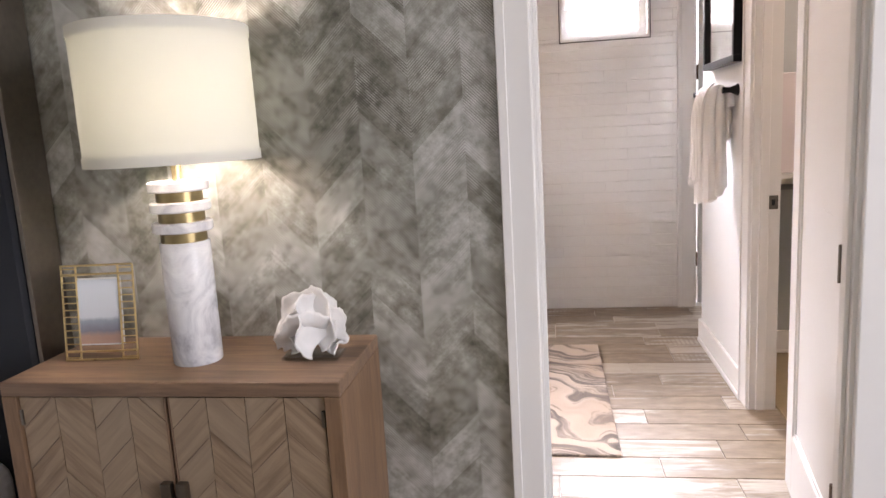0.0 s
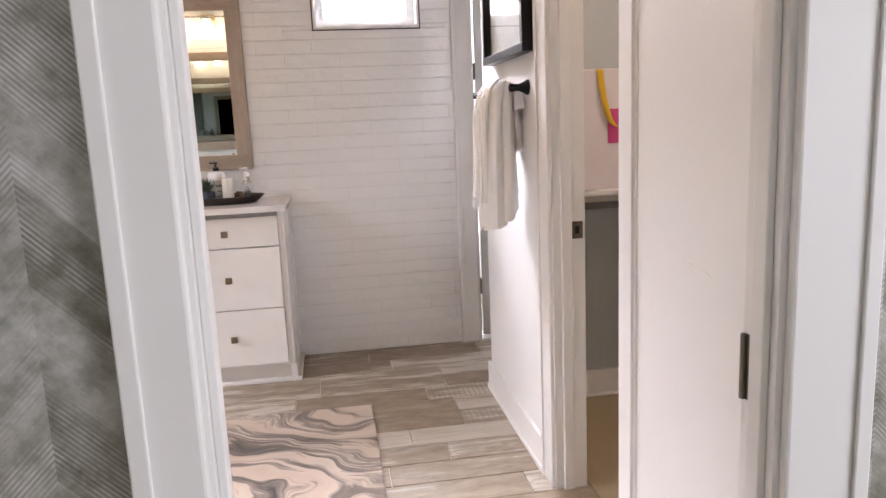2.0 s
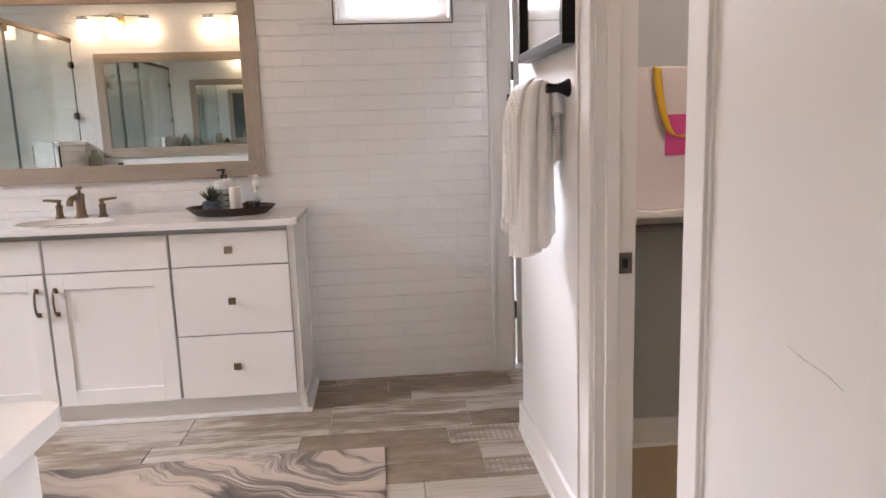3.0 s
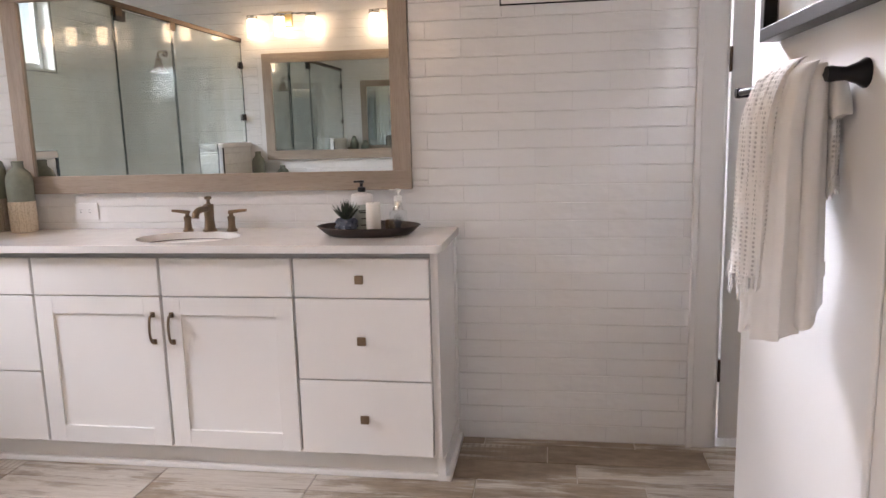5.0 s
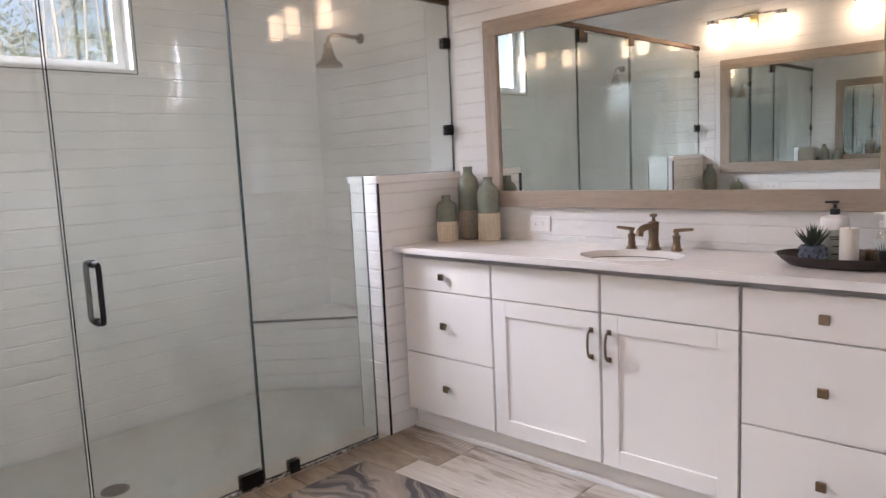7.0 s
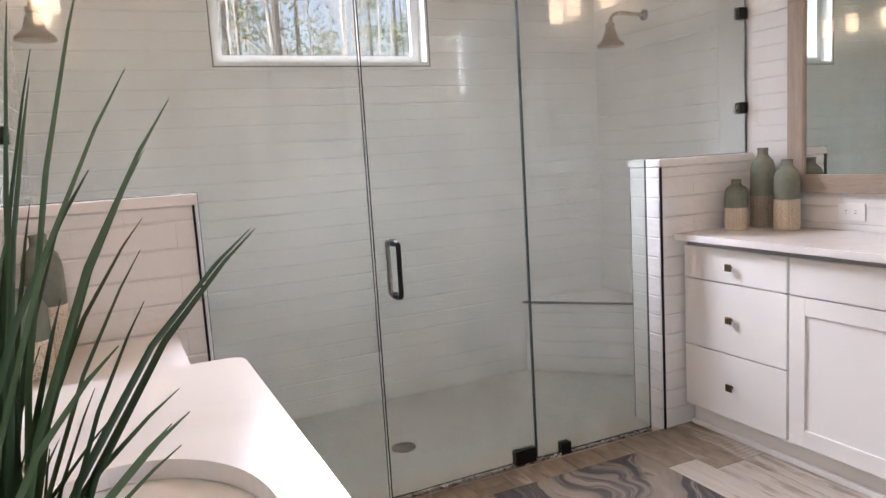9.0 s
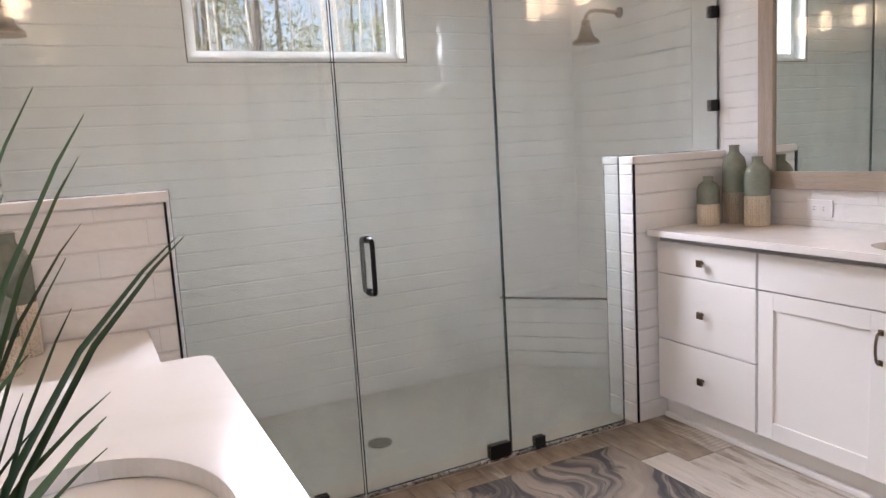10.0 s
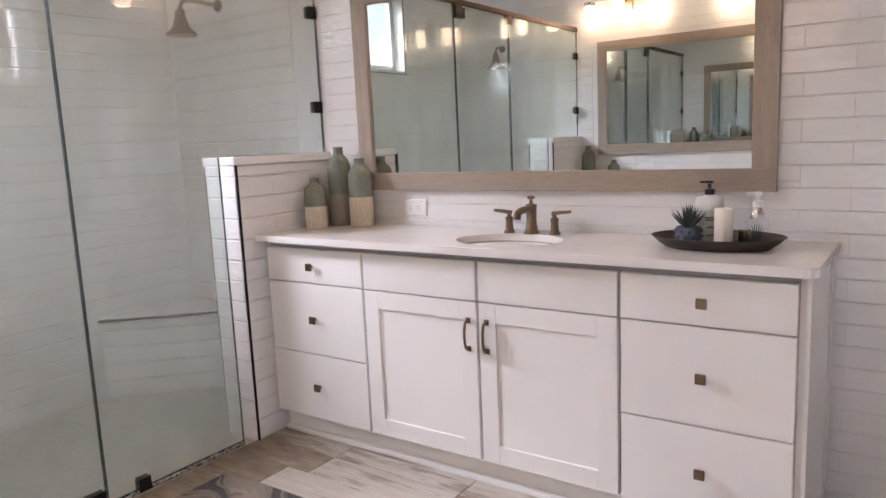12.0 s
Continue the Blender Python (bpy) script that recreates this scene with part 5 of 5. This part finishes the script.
# ---- bedroom ----
def dresser():
    W2, D, H = 0.388, 0.333, 0.772
    d = thing("nightstand_cabinet", (-0.786, 1.452 + D / 2, 0), "brown wooden cabinet with chevron plank doors", "cabinet")
    y0, y1 = -D / 2, D / 2
    part("top", box(-W2, W2, y0, y1, H - 0.033, H, 0.003), DRESSER_H, d)
    part("side", box(-W2, -W2 + 0.035, y0, y1, 0.12, H - 0.033, 0.002), DRESSER_Y, d)
    part("side", box(W2 - 0.035, W2, y0, y1, 0.12, H - 0.033, 0.002), DRESSER_Y, d)
    part("bottom", box(-W2 + 0.035, W2 - 0.035, y0, y1, 0.12, 0.155, 0.002), DRESSER_H, d)
    part("back", box(-W2 + 0.035, W2 - 0.035, y1 - 0.012, y1, 0.155, H - 0.033), DRESSER_H, d)
    for x in (-W2, W2 - 0.045):
        for y in (y0, y1 - 0.045):
            part("leg", box(x, x + 0.045, y, y + 0.045, 0.0, 0.12, 0.002), DRESSER_V, d)
    for s in (-1, 1):
        x0, x1 = sorted((s * 0.003, s * (W2 - 0.038)))
        z0, z1 = 0.16, H - 0.037
        door = part("door", box(x0, x1, y0 + 0.018, y0 + 0.03, z0, z1), DRESSER_V, d)
        cols, cw = 4, (x1 - x0) / 4
        for c in range(cols):
            a, b = x0 + c * cw + 0.0008, x0 + (c + 1) * cw - 0.0008
            rise = cw * 0.95 * (1 if c % 2 == 0 else -1)
            step = 0.098
            z = z0 - cw
            while z < z1 + cw:
                lo, hi = z + 0.0008, z + step - 0.0008
                poly = [(a, lo), (b, lo + rise), (b, hi + rise), (a, hi)]
                poly = clip_poly(poly, z0, z1)
                if len(poly) > 2:
                    bm = bmesh.new()
                    fr = [bm.verts.new((px, y0 + 0.007 + 0.0012 * ((c + round(z * 50)) % 3), pz)) for px, pz in poly]
                    bk = [bm.verts.new((px, y0 + 0.018, pz)) for px, pz in poly]
                    bm.faces.new(fr)
                    for i in range(len(fr)):
                        j = (i + 1) % len(fr)
                        bm.faces.new((fr[i], fr[j], bk[j], bk[i]))
                    part("plank", bm, CHEV_UP if c % 2 == 0 else CHEV_DN, door)
                z += step
        part("door_edge", box(*sorted((s * 0.003, s * 0.007)), y0 + 0.006, y0 + 0.018, z0, z1), DRESSER_V, door)
        part("handle", box(*sorted((s * 0.006, s * 0.03)), y0 - 0.012, y0 + 0.006, 0.5, 0.545, 0.002), PEWTER, door, "dark metal finger pull")
        part("hinge", box(*sorted((s * (W2 - 0.044), s * (W2 - 0.038))), y0 + 0.002, y0 + 0.018, H - 0.1, H - 0.065), PEWTER, door, "dark metal hinge")


def clip_poly(poly, z0, z1):
    for keep, edge in ((lambda p: p[1] >= z0, z0), (lambda p: p[1] <= z1, z1)):
        out = []
        for i, p in enumerate(poly):
            q = poly[(i + 1) % len(poly)]
            if keep(p):
                out.append(p)
            if keep(p) != keep(q):
                t = (edge - p[1]) / (q[1] - p[1])
                out.append((p[0] + t * (q[0] - p[0]), edge))
        poly = out
    return poly


def turned_wood(name, angle):
    m = material(name, (0.2, 0.14, 0.09), 0.6)
    v = coords(m, "Object", (1, 1, 1), (0, radians(angle), 0))
    mp = node(m, "ShaderNodeMapping")
    mp.inputs["Scale"].default_value = (4, 50, 50)
    wire(m, v, mp.inputs[0])
    n = noise_tex(m, mp.outputs[0], 1.0, 6, 0.6, 0.6)
    rnd = node(m, "ShaderNodeObjectInfo").outputs["Random"]
    c = ramp(m, n, (0.3, (0.18, 0.115, 0.072)), (0.7, (0.38, 0.27, 0.18)))
    c = blend(m, calc(m, "MULTIPLY", rnd, 0.55), c, (0.34, 0.26, 0.19))
    wire(m, c, bsdf(m).inputs["Base Color"])
    bump(m, n, 0.3, 0.001)
    return m


CHEV_UP, CHEV_DN = turned_wood("chevron_plank_rising", 43), turned_wood("chevron_plank_falling", -43)
dresser()

lamp = thing("table_lamp", (-0.778, 1.6, 0.772), "marble column table lamp with lit drum shade", "lamp")
part("column", lathe([(0.053, 0), (0.055, 0.003), (0.055, 0.277), (0.053, 0.28)], 40), MARBLE, lamp, "grey-veined white marble column", True)
z = 0.28
for k in range(3):
    part("brass_ring", lathe([(0.05, z), (0.05, z + 0.022)], 36), OLDBRASS, lamp, "brushed brass spacer", True)
    part("marble_disc", lathe([(0.062, z + 0.022), (0.0655, z + 0.025), (0.0655, z + 0.042), (0.062, z + 0.045)], 40), MARBLE, lamp, "white marble disc", True)
    z += 0.045
part("stem", tube([(0, 0, z), (0, 0, z + 0.1)], 0.011, 14), BRASS, lamp, "brass stem")
sh = sheet([[(r * math.cos(a), r * math.sin(a), zz) for a in (2 * math.pi * i / 64 for i in range(64))] for r, zz in ((0.184, 0.455), (0.183, 0.46), (0.183, 0.475), (0.182, 0.715), (0.182, 0.735), (0.18, 0.74))], close=True)
shade = part("shade", sh, SHADE, lamp, "cream linen drum shade", True)
for r, za in ((0.1855, 0.454), (0.1845, 0.718)):
    part("shade_band", sheet([[(r * math.cos(a), r * math.sin(a), za + k * 0.022) for a in (2 * math.pi * i / 64 for i in range(64))] for k in (0, 1)], close=True), SHADE, shade, "cream binding band", True)
bm = bmesh.new()
bmesh.ops.create_icosphere(bm, subdivisions=3, radius=0.032, matrix=Matrix.Translation((0, 0, 0.6)))
part("bulb", bm, BULB, lamp, "lit bulb", True)

frame_t = thing("photo_frame", (-1.022, 1.605, 0.772), "gold wire photo frame with a beach photo", "picture frame", turn=4)
tilt = part("back", box(-0.055, 0.055, -0.003, 0.001, 0.036, 0.196), PLASTIC_W, frame_t)
tilt.rotation_euler = (radians(-7), 0, 0)
for k in range(14):
    zz = 0.008 + k * 0.0162
    part("wire", tube([(-0.088, -0.008, zz), (-0.052, -0.01, zz)], 0.0017, 6), BRASS, tilt)
    part("wire", tube([(0.052, -0.01, zz), (0.088, -0.008, zz)], 0.0017, 6), BRASS, tilt)
for x in (-0.088, -0.052, 0.052, 0.088):
    part("post", tube([(x, -0.006, 0.0), (x, -0.006, 0.226)], 0.0026, 8), BRASS, tilt)
for zz in (0.003, 0.022, 0.205, 0.226):
    part("frame_bar", tube([(-0.088, -0.009, zz), (0.088, -0.009, zz)], 0.0026, 8), BRASS, tilt)


def make_photo():
    m = material("beach_photo", (0.6, 0.65, 0.7), 0.3)
    v = coords(m, "Generated")
    sep = node(m, "ShaderNodeSeparateXYZ")
    wire(m, v, sep.inputs[0])
    n = noise_tex(m, v, 6, 3)
    h = calc(m, "ADD", sep.outputs[2], calc(m, "MULTIPLY", calc(m, "SUBTRACT", n, 0.5), 0.1))
    wire(m, ramp(m, h, (0.12, (0.42, 0.26, 0.2)), (0.2, (0.2, 0.2, 0.24)), (0.36, (0.3, 0.34, 0.4)), (0.42, (0.6, 0.64, 0.68)), (0.9, (0.66, 0.72, 0.78))), bsdf(m).inputs["Base Color"])
    return m


part("photo", box(-0.052, 0.052, -0.0065, -0.004, 0.04, 0.192), make_photo(), tilt, "seaside photo")

shell = thing("shell_sculpture", (-0.508, 1.62, 0.772), "white ruffled shell sculpture on a clear base", "sculpture")
part("base", box(-0.066, 0.068, -0.036, 0.036, 0, 0.008, 0.002), CLEAR, shell, "clear glass base")
rng = random.Random(3)
bm = bmesh.new()
for petal, (yaw, lean, size, zc, dx) in enumerate(((-25, -12, 0.085, 0.052, -0.016), (30, -30, 0.07, 0.05, 0.012), (70, -6, 0.084, 0.045, 0.022), (200, -25, 0.07, 0.04, -0.008), (0, -62, 0.06, 0.026, 0.006))):
    rows = []
    for i in range(15):
        u = i / 14
        row = []
        for j in range(41):
            a = radians(-125 + 250 * j / 40)
            r = size * u * (1 + 0.07 * math.sin(a * 5 + petal * 2) * u + 0.03 * math.sin(a * 19 + petal) * u ** 3)
            cup = 0.042 * math.sin(u * 2.2) * (0.75 + 0.25 * math.cos(a)) - 0.006 * math.sin(a * 6 + petal) * u ** 2
            p = Vector((r * math.sin(a) * 0.82, cup - 0.02, r * math.cos(a) * 0.85))
            p = Matrix.Rotation(radians(lean), 3, "X") @ p
            p = Matrix.Rotation(radians(yaw), 3, "Z") @ p
            row.append((1.25 * (p.x + dx), 1.1 * p.y, max(0.01, 1.3 * (p.z + zc))))
        rows.append(row)
    sheet(rows, bm)
ob = part("shell", bm, SHELL, shell, "chalky white ruffled shell", True)
mm = ob.modifiers.new("thickness", "SOLIDIFY")
mm.thickness = 0.004

head = thing("headboard", (-2.112, 1.72, 0), "tall charcoal upholstered headboard", "headboard")
part("panel", box(-0.85, 0.87, -0.06, 0.06, 0.1, 2.3, 0.02), DARK_FABRIC, head)
part("edge_strip", box(0.872, 0.884, -0.06, 0.06, 0.1, 2.3, 0.002), PEWTER, head, "dark metal edge")
for x in (-0.8, 0.8):
    part("leg", box(x - 0.03, x + 0.03, -0.04, 0.04, 0.0, 0.1), BLACK, head)
bed = thing("bed", (-2.16, 0.65, 0), "white-linen bed beside the wooden cabinet", "bed")
part("mattress", box(-0.85, 0.85, -1.0, 0.98, 0.25, 0.52, 0.06, seg=4), BEDLINEN, bed, "white linen mattress")
part("bed_base", box(-0.82, 0.82, -0.98, 0.96, 0.0, 0.25, 0.01), DARK_FABRIC, bed, "charcoal base")
pillow = thing("pillow", (-1.62, 1.36, 0.52), "plump white linen pillow", "pillow")
pb = box(-0.3, 0.3, -0.2, 0.2, 0.0, 0.16, 0.07, seg=4)
part("cover", pb, BEDLINEN, pillow, "", True)

# ---- rug ----
rug = thing("bath_rug", (-0.92, 3.4, -0.001), "low rug with grey and blush marbled swirls", "rug")
bm = box(-1.145, 1.195, -0.7, 0.665, 0.0, 0.011, 0.004)
part("rug_body", bm, RUG, rug)

# ---- outside ----
setting("ground", box(-70, 70, -70, 70, -0.6, -0.3), GROUND, "leaf-strewn ground outside")
nb = thing("neighbour_house", (0.4, 9.2, -0.3), "white lap-sided neighbouring house", "house")
wall_nb = part("wall", box(-6, 6, 0.05, 5, 0, 6.4), SIDING, nb)
for k in range(38):
    bm = bmesh.new()
    z = 0.1 + k * 0.165
    v = [bm.verts.new(p) for p in ((-6, 0.0, z), (6, 0.0, z), (6, 0.035, z + 0.17), (-6, 0.035, z + 0.17), (-6, 0.05, z), (6, 0.05, z))]
    bm.faces.new((v[0], v[1], v[2], v[3]))
    bm.faces.new((v[0], v[4], v[5], v[1]))
    part("siding_board", bm, SIDING, wall_nb)
bm = bmesh.new()
rv = [bm.verts.new(p) for p in ((-6.4, -0.5, 6.3), (6.4, -0.5, 6.3), (6.4, 2.5, 8.2), (-6.4, 2.5, 8.2), (-6.4, 5.5, 6.3), (6.4, 5.5, 6.3))]
bm.faces.new(rv[:4])
bm.faces.new((rv[3], rv[2], rv[5], rv[4]))
part("roof", bm, GAP, nb)


def bare_tree(loc, h, seed, mat, label, r0=0.07):
    rng = random.Random(seed)
    t = thing("bare_tree", loc, label, "tree", "woodland trees")
    lean = rng.uniform(-0.05, 0.05)
    axis = [Vector((lean * z + 0.05 * math.sin(z * 0.7 + seed), 0.05 * math.cos(z * 0.6 + seed), z)) for z in np.linspace(0, h, 10)]
    part("trunk", tube(axis, [r0 * (1 - 0.8 * i / 9) for i in range(10)], 7), mat, t, "", True)
    bm = bmesh.new()
    for k in range(26):
        f = rng.uniform(0.12, 0.97)
        p = axis[int(f * 9)]
        a = rng.uniform(0, 6.283)
        L = rng.uniform(0.5, 1.5) * (1.15 - f * 0.6)
        d = Vector((math.cos(a), math.sin(a), rng.uniform(0.5, 1.3))).normalized()
        q = p + d * L * 0.5
        e = p + d * L + Vector((0, 0, 0.2 * L))
        rr = r0 * 0.28 * (1 - 0.6 * f)
        tube([p, q, e], [rr, rr * 0.6, rr * 0.15], 4, bm)
        for _ in range(4):
            a2 = rng.uniform(0, 6.283)
            d2 = (d + 0.9 * Vector((math.cos(a2), math.sin(a2), rng.uniform(-0.2, 0.6)))).normalized()
            s = p.lerp(e, rng.uniform(0.3, 0.95))
            tube([s, s + d2 * L * 0.35, s + d2 * L * 0.6], [rr * 0.45, rr * 0.3, rr * 0.1], 3, bm)
    part("branches", bm, mat, t)


def leafy_tree(loc, h, seed, label):
    rng = random.Random(seed)
    t = thing("pine_tree", loc, label, "tree", "woodland trees")
    part("trunk", tube([(0, 0, 0), (0.05, 0, h * 0.5), (0, 0.05, h)], [0.13, 0.09, 0.02], 8), BARK_D, t, "", True)
    verts, faces = [], []
    for k in range(90):
        f = rng.uniform(0.05, 1.0)
        a = rng.uniform(0, 6.283)
        R = (1.15 - f) * h * 0.27 * rng.uniform(0.35, 1.0)
        c = Vector((R * math.cos(a), R * math.sin(a), f * h + rng.uniform(-0.2, 0.2)))
        for _ in range(26):
            p = c + Vector((rng.gauss(0, 0.26), rng.gauss(0, 0.26), rng.gauss(0, 0.13)))
            d = Vector((rng.gauss(0, 1), rng.gauss(0, 1), rng.gauss(0.2, 0.6))).normalized() * rng.uniform(0.06, 0.15)
            s = d.orthogonal().normalized() * 0.03
            i = len(verts)
            verts += [p - s, p + s, p + d]
            faces.append((i, i + 1, i + 2))
    me = bpy.data.meshes.new("crown")
    me.from_pydata(verts, [], faces)
    me.materials.append(FOLIAGE)
    new("crown", me).parent = t


rng = random.Random(8)
for k in range(44):
    x, y = rng.uniform(-20, -8.5), rng.uniform(-1.5, 10.5)
    bare_tree((x, y, -0.3), rng.uniform(6, 9), 100 + k, BARK if k % 9 else BARK_D, "slender bare pale-barked tree" if k % 9 else "slender bare dark-barked tree", rng.uniform(0.025, 0.055))
for k in range(34):
    x, y = rng.uniform(-30, -15), rng.uniform(-6, 16)
    leafy_tree((x, y, -0.3), rng.uniform(6, 11), 300 + k, "tall yellow-green woodland evergreen tree")
leafy_tree((3.4, 7.4, -0.3), 3.2, 401, "small leafy tree beside the white house")

# ---- planks, tiles ----
def piece_mesh(cache, name, w, h, t, cham, mat, ends=None):
    """A chamfered slab w by h, its back on z = 0; shared between pieces of one size."""
    key = (name, round(w, 3), round(h, 3), cham)
    if key not in cache:
        c, e = cham, cham if ends is None else ends
        vs = [(-w / 2, -h / 2, 0), (w / 2, -h / 2, 0), (w / 2, h / 2, 0), (-w / 2, h / 2, 0),
              (-w / 2, -h / 2, t - c), (w / 2, -h / 2, t - c), (w / 2, h / 2, t - c), (-w / 2, h / 2, t - c),
              (-w / 2 + e, -h / 2 + c, t), (w / 2 - e, -h / 2 + c, t), (w / 2 - e, h / 2 - c, t), (-w / 2 + e, h / 2 - c, t)]
        fs = [(8, 9, 10, 11)]
        for i in range(4):
            j = (i + 1) % 4
            fs += [(i, j, j + 4, i + 4), (i + 4, j + 4, j + 8, i + 8)]
        me = bpy.data.meshes.new(name)
        me.from_pydata(vs, [], fs)
        me.materials.append(mat)
        cache[key] = me
    return cache[key]


CACHE = {}


def lay_floor():
    rng = random.Random(21)
    pw, pl, joint = 0.1525, 0.61, 0.0035
    y = 1.79
    row = 0
    while y < 4.9:
        h = min(pw, 4.9 - y)
        x = -2.2 - rng.choice((0.08, 0.2, 0.31, 0.44, 0.55))
        while x < 1.75:
            a, b = max(x, -2.215), min(x + pl, 1.75)
            if b - a > 0.03 and h > 0.02 and not (a > 0.97 and y < 3.9) and not (b < -2.2):
                if y < 3.9 and b > 0.97 and a < 0.97:
                    b = 0.97
                ob = new("plank", piece_mesh(CACHE, "plank", b - a - joint, h - joint, 0.008, 0.0012, PLANK))
                ob.parent = floor
                ob.matrix_basis = pose((a + b) / 2, y + h / 2, -0.008 + rng.uniform(-0.0003, 0.0003))
            x += pl
        y += pw
        row += 1


lay_floor()


def lay_tiles(parent, basis, u0, u1, v0, v1, holes, pitch, length, singles, seed, start=0.0):
    """Running-bond tiles; those inside a singles rectangle are objects, the rest is one mesh."""
    rng = random.Random(seed)
    joint = 0.0024 if pitch < 0.08 else 0.004
    verts, faces = [], []
    v, row = v0 + start - (pitch if start > 0 else 0), 0
    while v < v1:
        u = u0 - (length * 0.5 if row % 2 else 0.0) - 0.11
        while u < u1:
            for a, b, c, d in cut_cells(max(u, u0), min(u + length, u1), max(v, v0), min(v + pitch, v1), holes) if min(u + length, u1) - max(u, u0) > 0.004 and min(v + pitch, v1) - max(v, v0) > 0.004 else ():
                w, h = b - a - 0.0003, d - c - joint
                if w < 0.006 or h < 0.006:
                    continue
                m = basis @ pose((a + b) / 2, (c + d) / 2, rng.uniform(-0.0001, 0.0001), rng.gauss(0, 0.25), rng.gauss(0, 0.02), 0)
                me = piece_mesh(CACHE, "tile", w, h, 0.0075, 0.002 if pitch < 0.08 else 0.0034, TILE, 0.0002)
                if any(s[0] <= (a + b) / 2 <= s[1] and s[2] <= (c + d) / 2 <= s[3] for s in singles):
                    ob = new("tile", me)
                    ob.parent = parent
                    ob.matrix_basis = parent.matrix_world.inverted() @ m
                else:
                    k = len(verts)
                    verts += [m @ q.co for q in me.vertices]
                    faces += [tuple(k + i for i in p.vertices) for p in me.polygons]
            u += length
        v += pitch
        row += 1
    if verts:
        me = bpy.data.meshes.new("tiles")
        me.from_pydata(verts, [], faces)
        me.materials.append(TILE)
        ob = new("tiles", me)
        ob.parent = parent
        ob.matrix_basis = parent.matrix_world.inverted()
        tagged(ob, "white glazed subway tiles", kind="stuff")


PITCH, LENGTH = 0.0712, 0.285
SP, SL = 0.0885, 0.3
face_n = Matrix(((1, 0, 0, 0), (0, 0, -1, NORTH + 0.007), (0, 1, 0, 0), (0, 0, 0, 1)))
face_s = Matrix(((-1, 0, 0, 0), (0, 0, 1, SOUTH - 0.007), (0, 1, 0, 0), (0, 0, 0, 1)))
face_w = Matrix(((0, 0, 1, WEST - 0.007), (1, 0, 0, 0), (0, 1, 0, 0), (0, 0, 0, 1)))
lay_tiles(wall_north, face_n, -2.203, 0.85, 0.0, CEILING, [NWIN, (-2.2, -0.09, 0.0, 0.85), (-1.95, -0.28, 1.09, 1.9)], PITCH, LENGTH, [(-0.24, 0.85, 0.0, 2.1), (-2.2, -0.24, 0.86, 1.06)], 31)
lay_tiles(wall_north, face_n, WEST, PONY_X0, 0.42, CEILING, [], SP, SL, [], 32)
lay_tiles(wall_west, face_w, SOUTH, NORTH, 0.0, CEILING, [WWIN], SP, SL, [(2.4, 4.4, 0.6, 1.8)], 33)
lay_tiles(wall_south, face_s, 2.203, -WEST, 0.0, CEILING, [], SP, SL, [], 34)
lay_tiles(wall_south, face_s, 0.15, 2.203, 0.0, CEILING, [(0.42, 2.1, 1.12, 1.92)], PITCH, LENGTH, [], 35)
for half, (y0, y1), end, s in ((half_north, HN, HN[0], -1), (half_south, HS, HS[1], 1)):
    out = Matrix(((0, 0, 1, PONY_X1 - 0.007), (1, 0, 0, 0), (0, 1, 0, 0), (0, 0, 0, 1)))
    back = Matrix(((0, 0, -1, PONY_X0 + 0.007), (-1, 0, 0, 0), (0, 1, 0, 0), (0, 0, 0, 1)))
    tip = Matrix(((-s, 0, 0, 0), (0, 0, s, end), (0, 1, 0, 0), (0, 0, 0, 1)))
    lay_tiles(half, out, y0, y1, 0.0, 1.198, [], SP, SL, [(y0, y1, 0, 1.3)], 36)
    lay_tiles(half, back, -y1, -y0, 0.0, 1.198, [], SP, SL, [], 37)
    a, b = sorted((-s * (PONY_X0 + 0.005), -s * (PONY_X1 - 0.005)))
    lay_tiles(half, tip, a, b, 0.0, 1.198, [], SP, SL, [(a, b, 0, 1.3)], 38)
face_b = Matrix.Translation((WEST + 0.2905, NORTH - 0.2905, 0)) @ Matrix.Rotation(radians(45), 4, "Z") @ Matrix(((1, 0, 0, 0), (0, 0, -1, 0), (0, 1, 0, 0), (0, 0, 0, 1)))
lay_tiles(bench, face_b, -0.4, 0.4, 0.0, 0.4, [], SP, SL, [], 39)
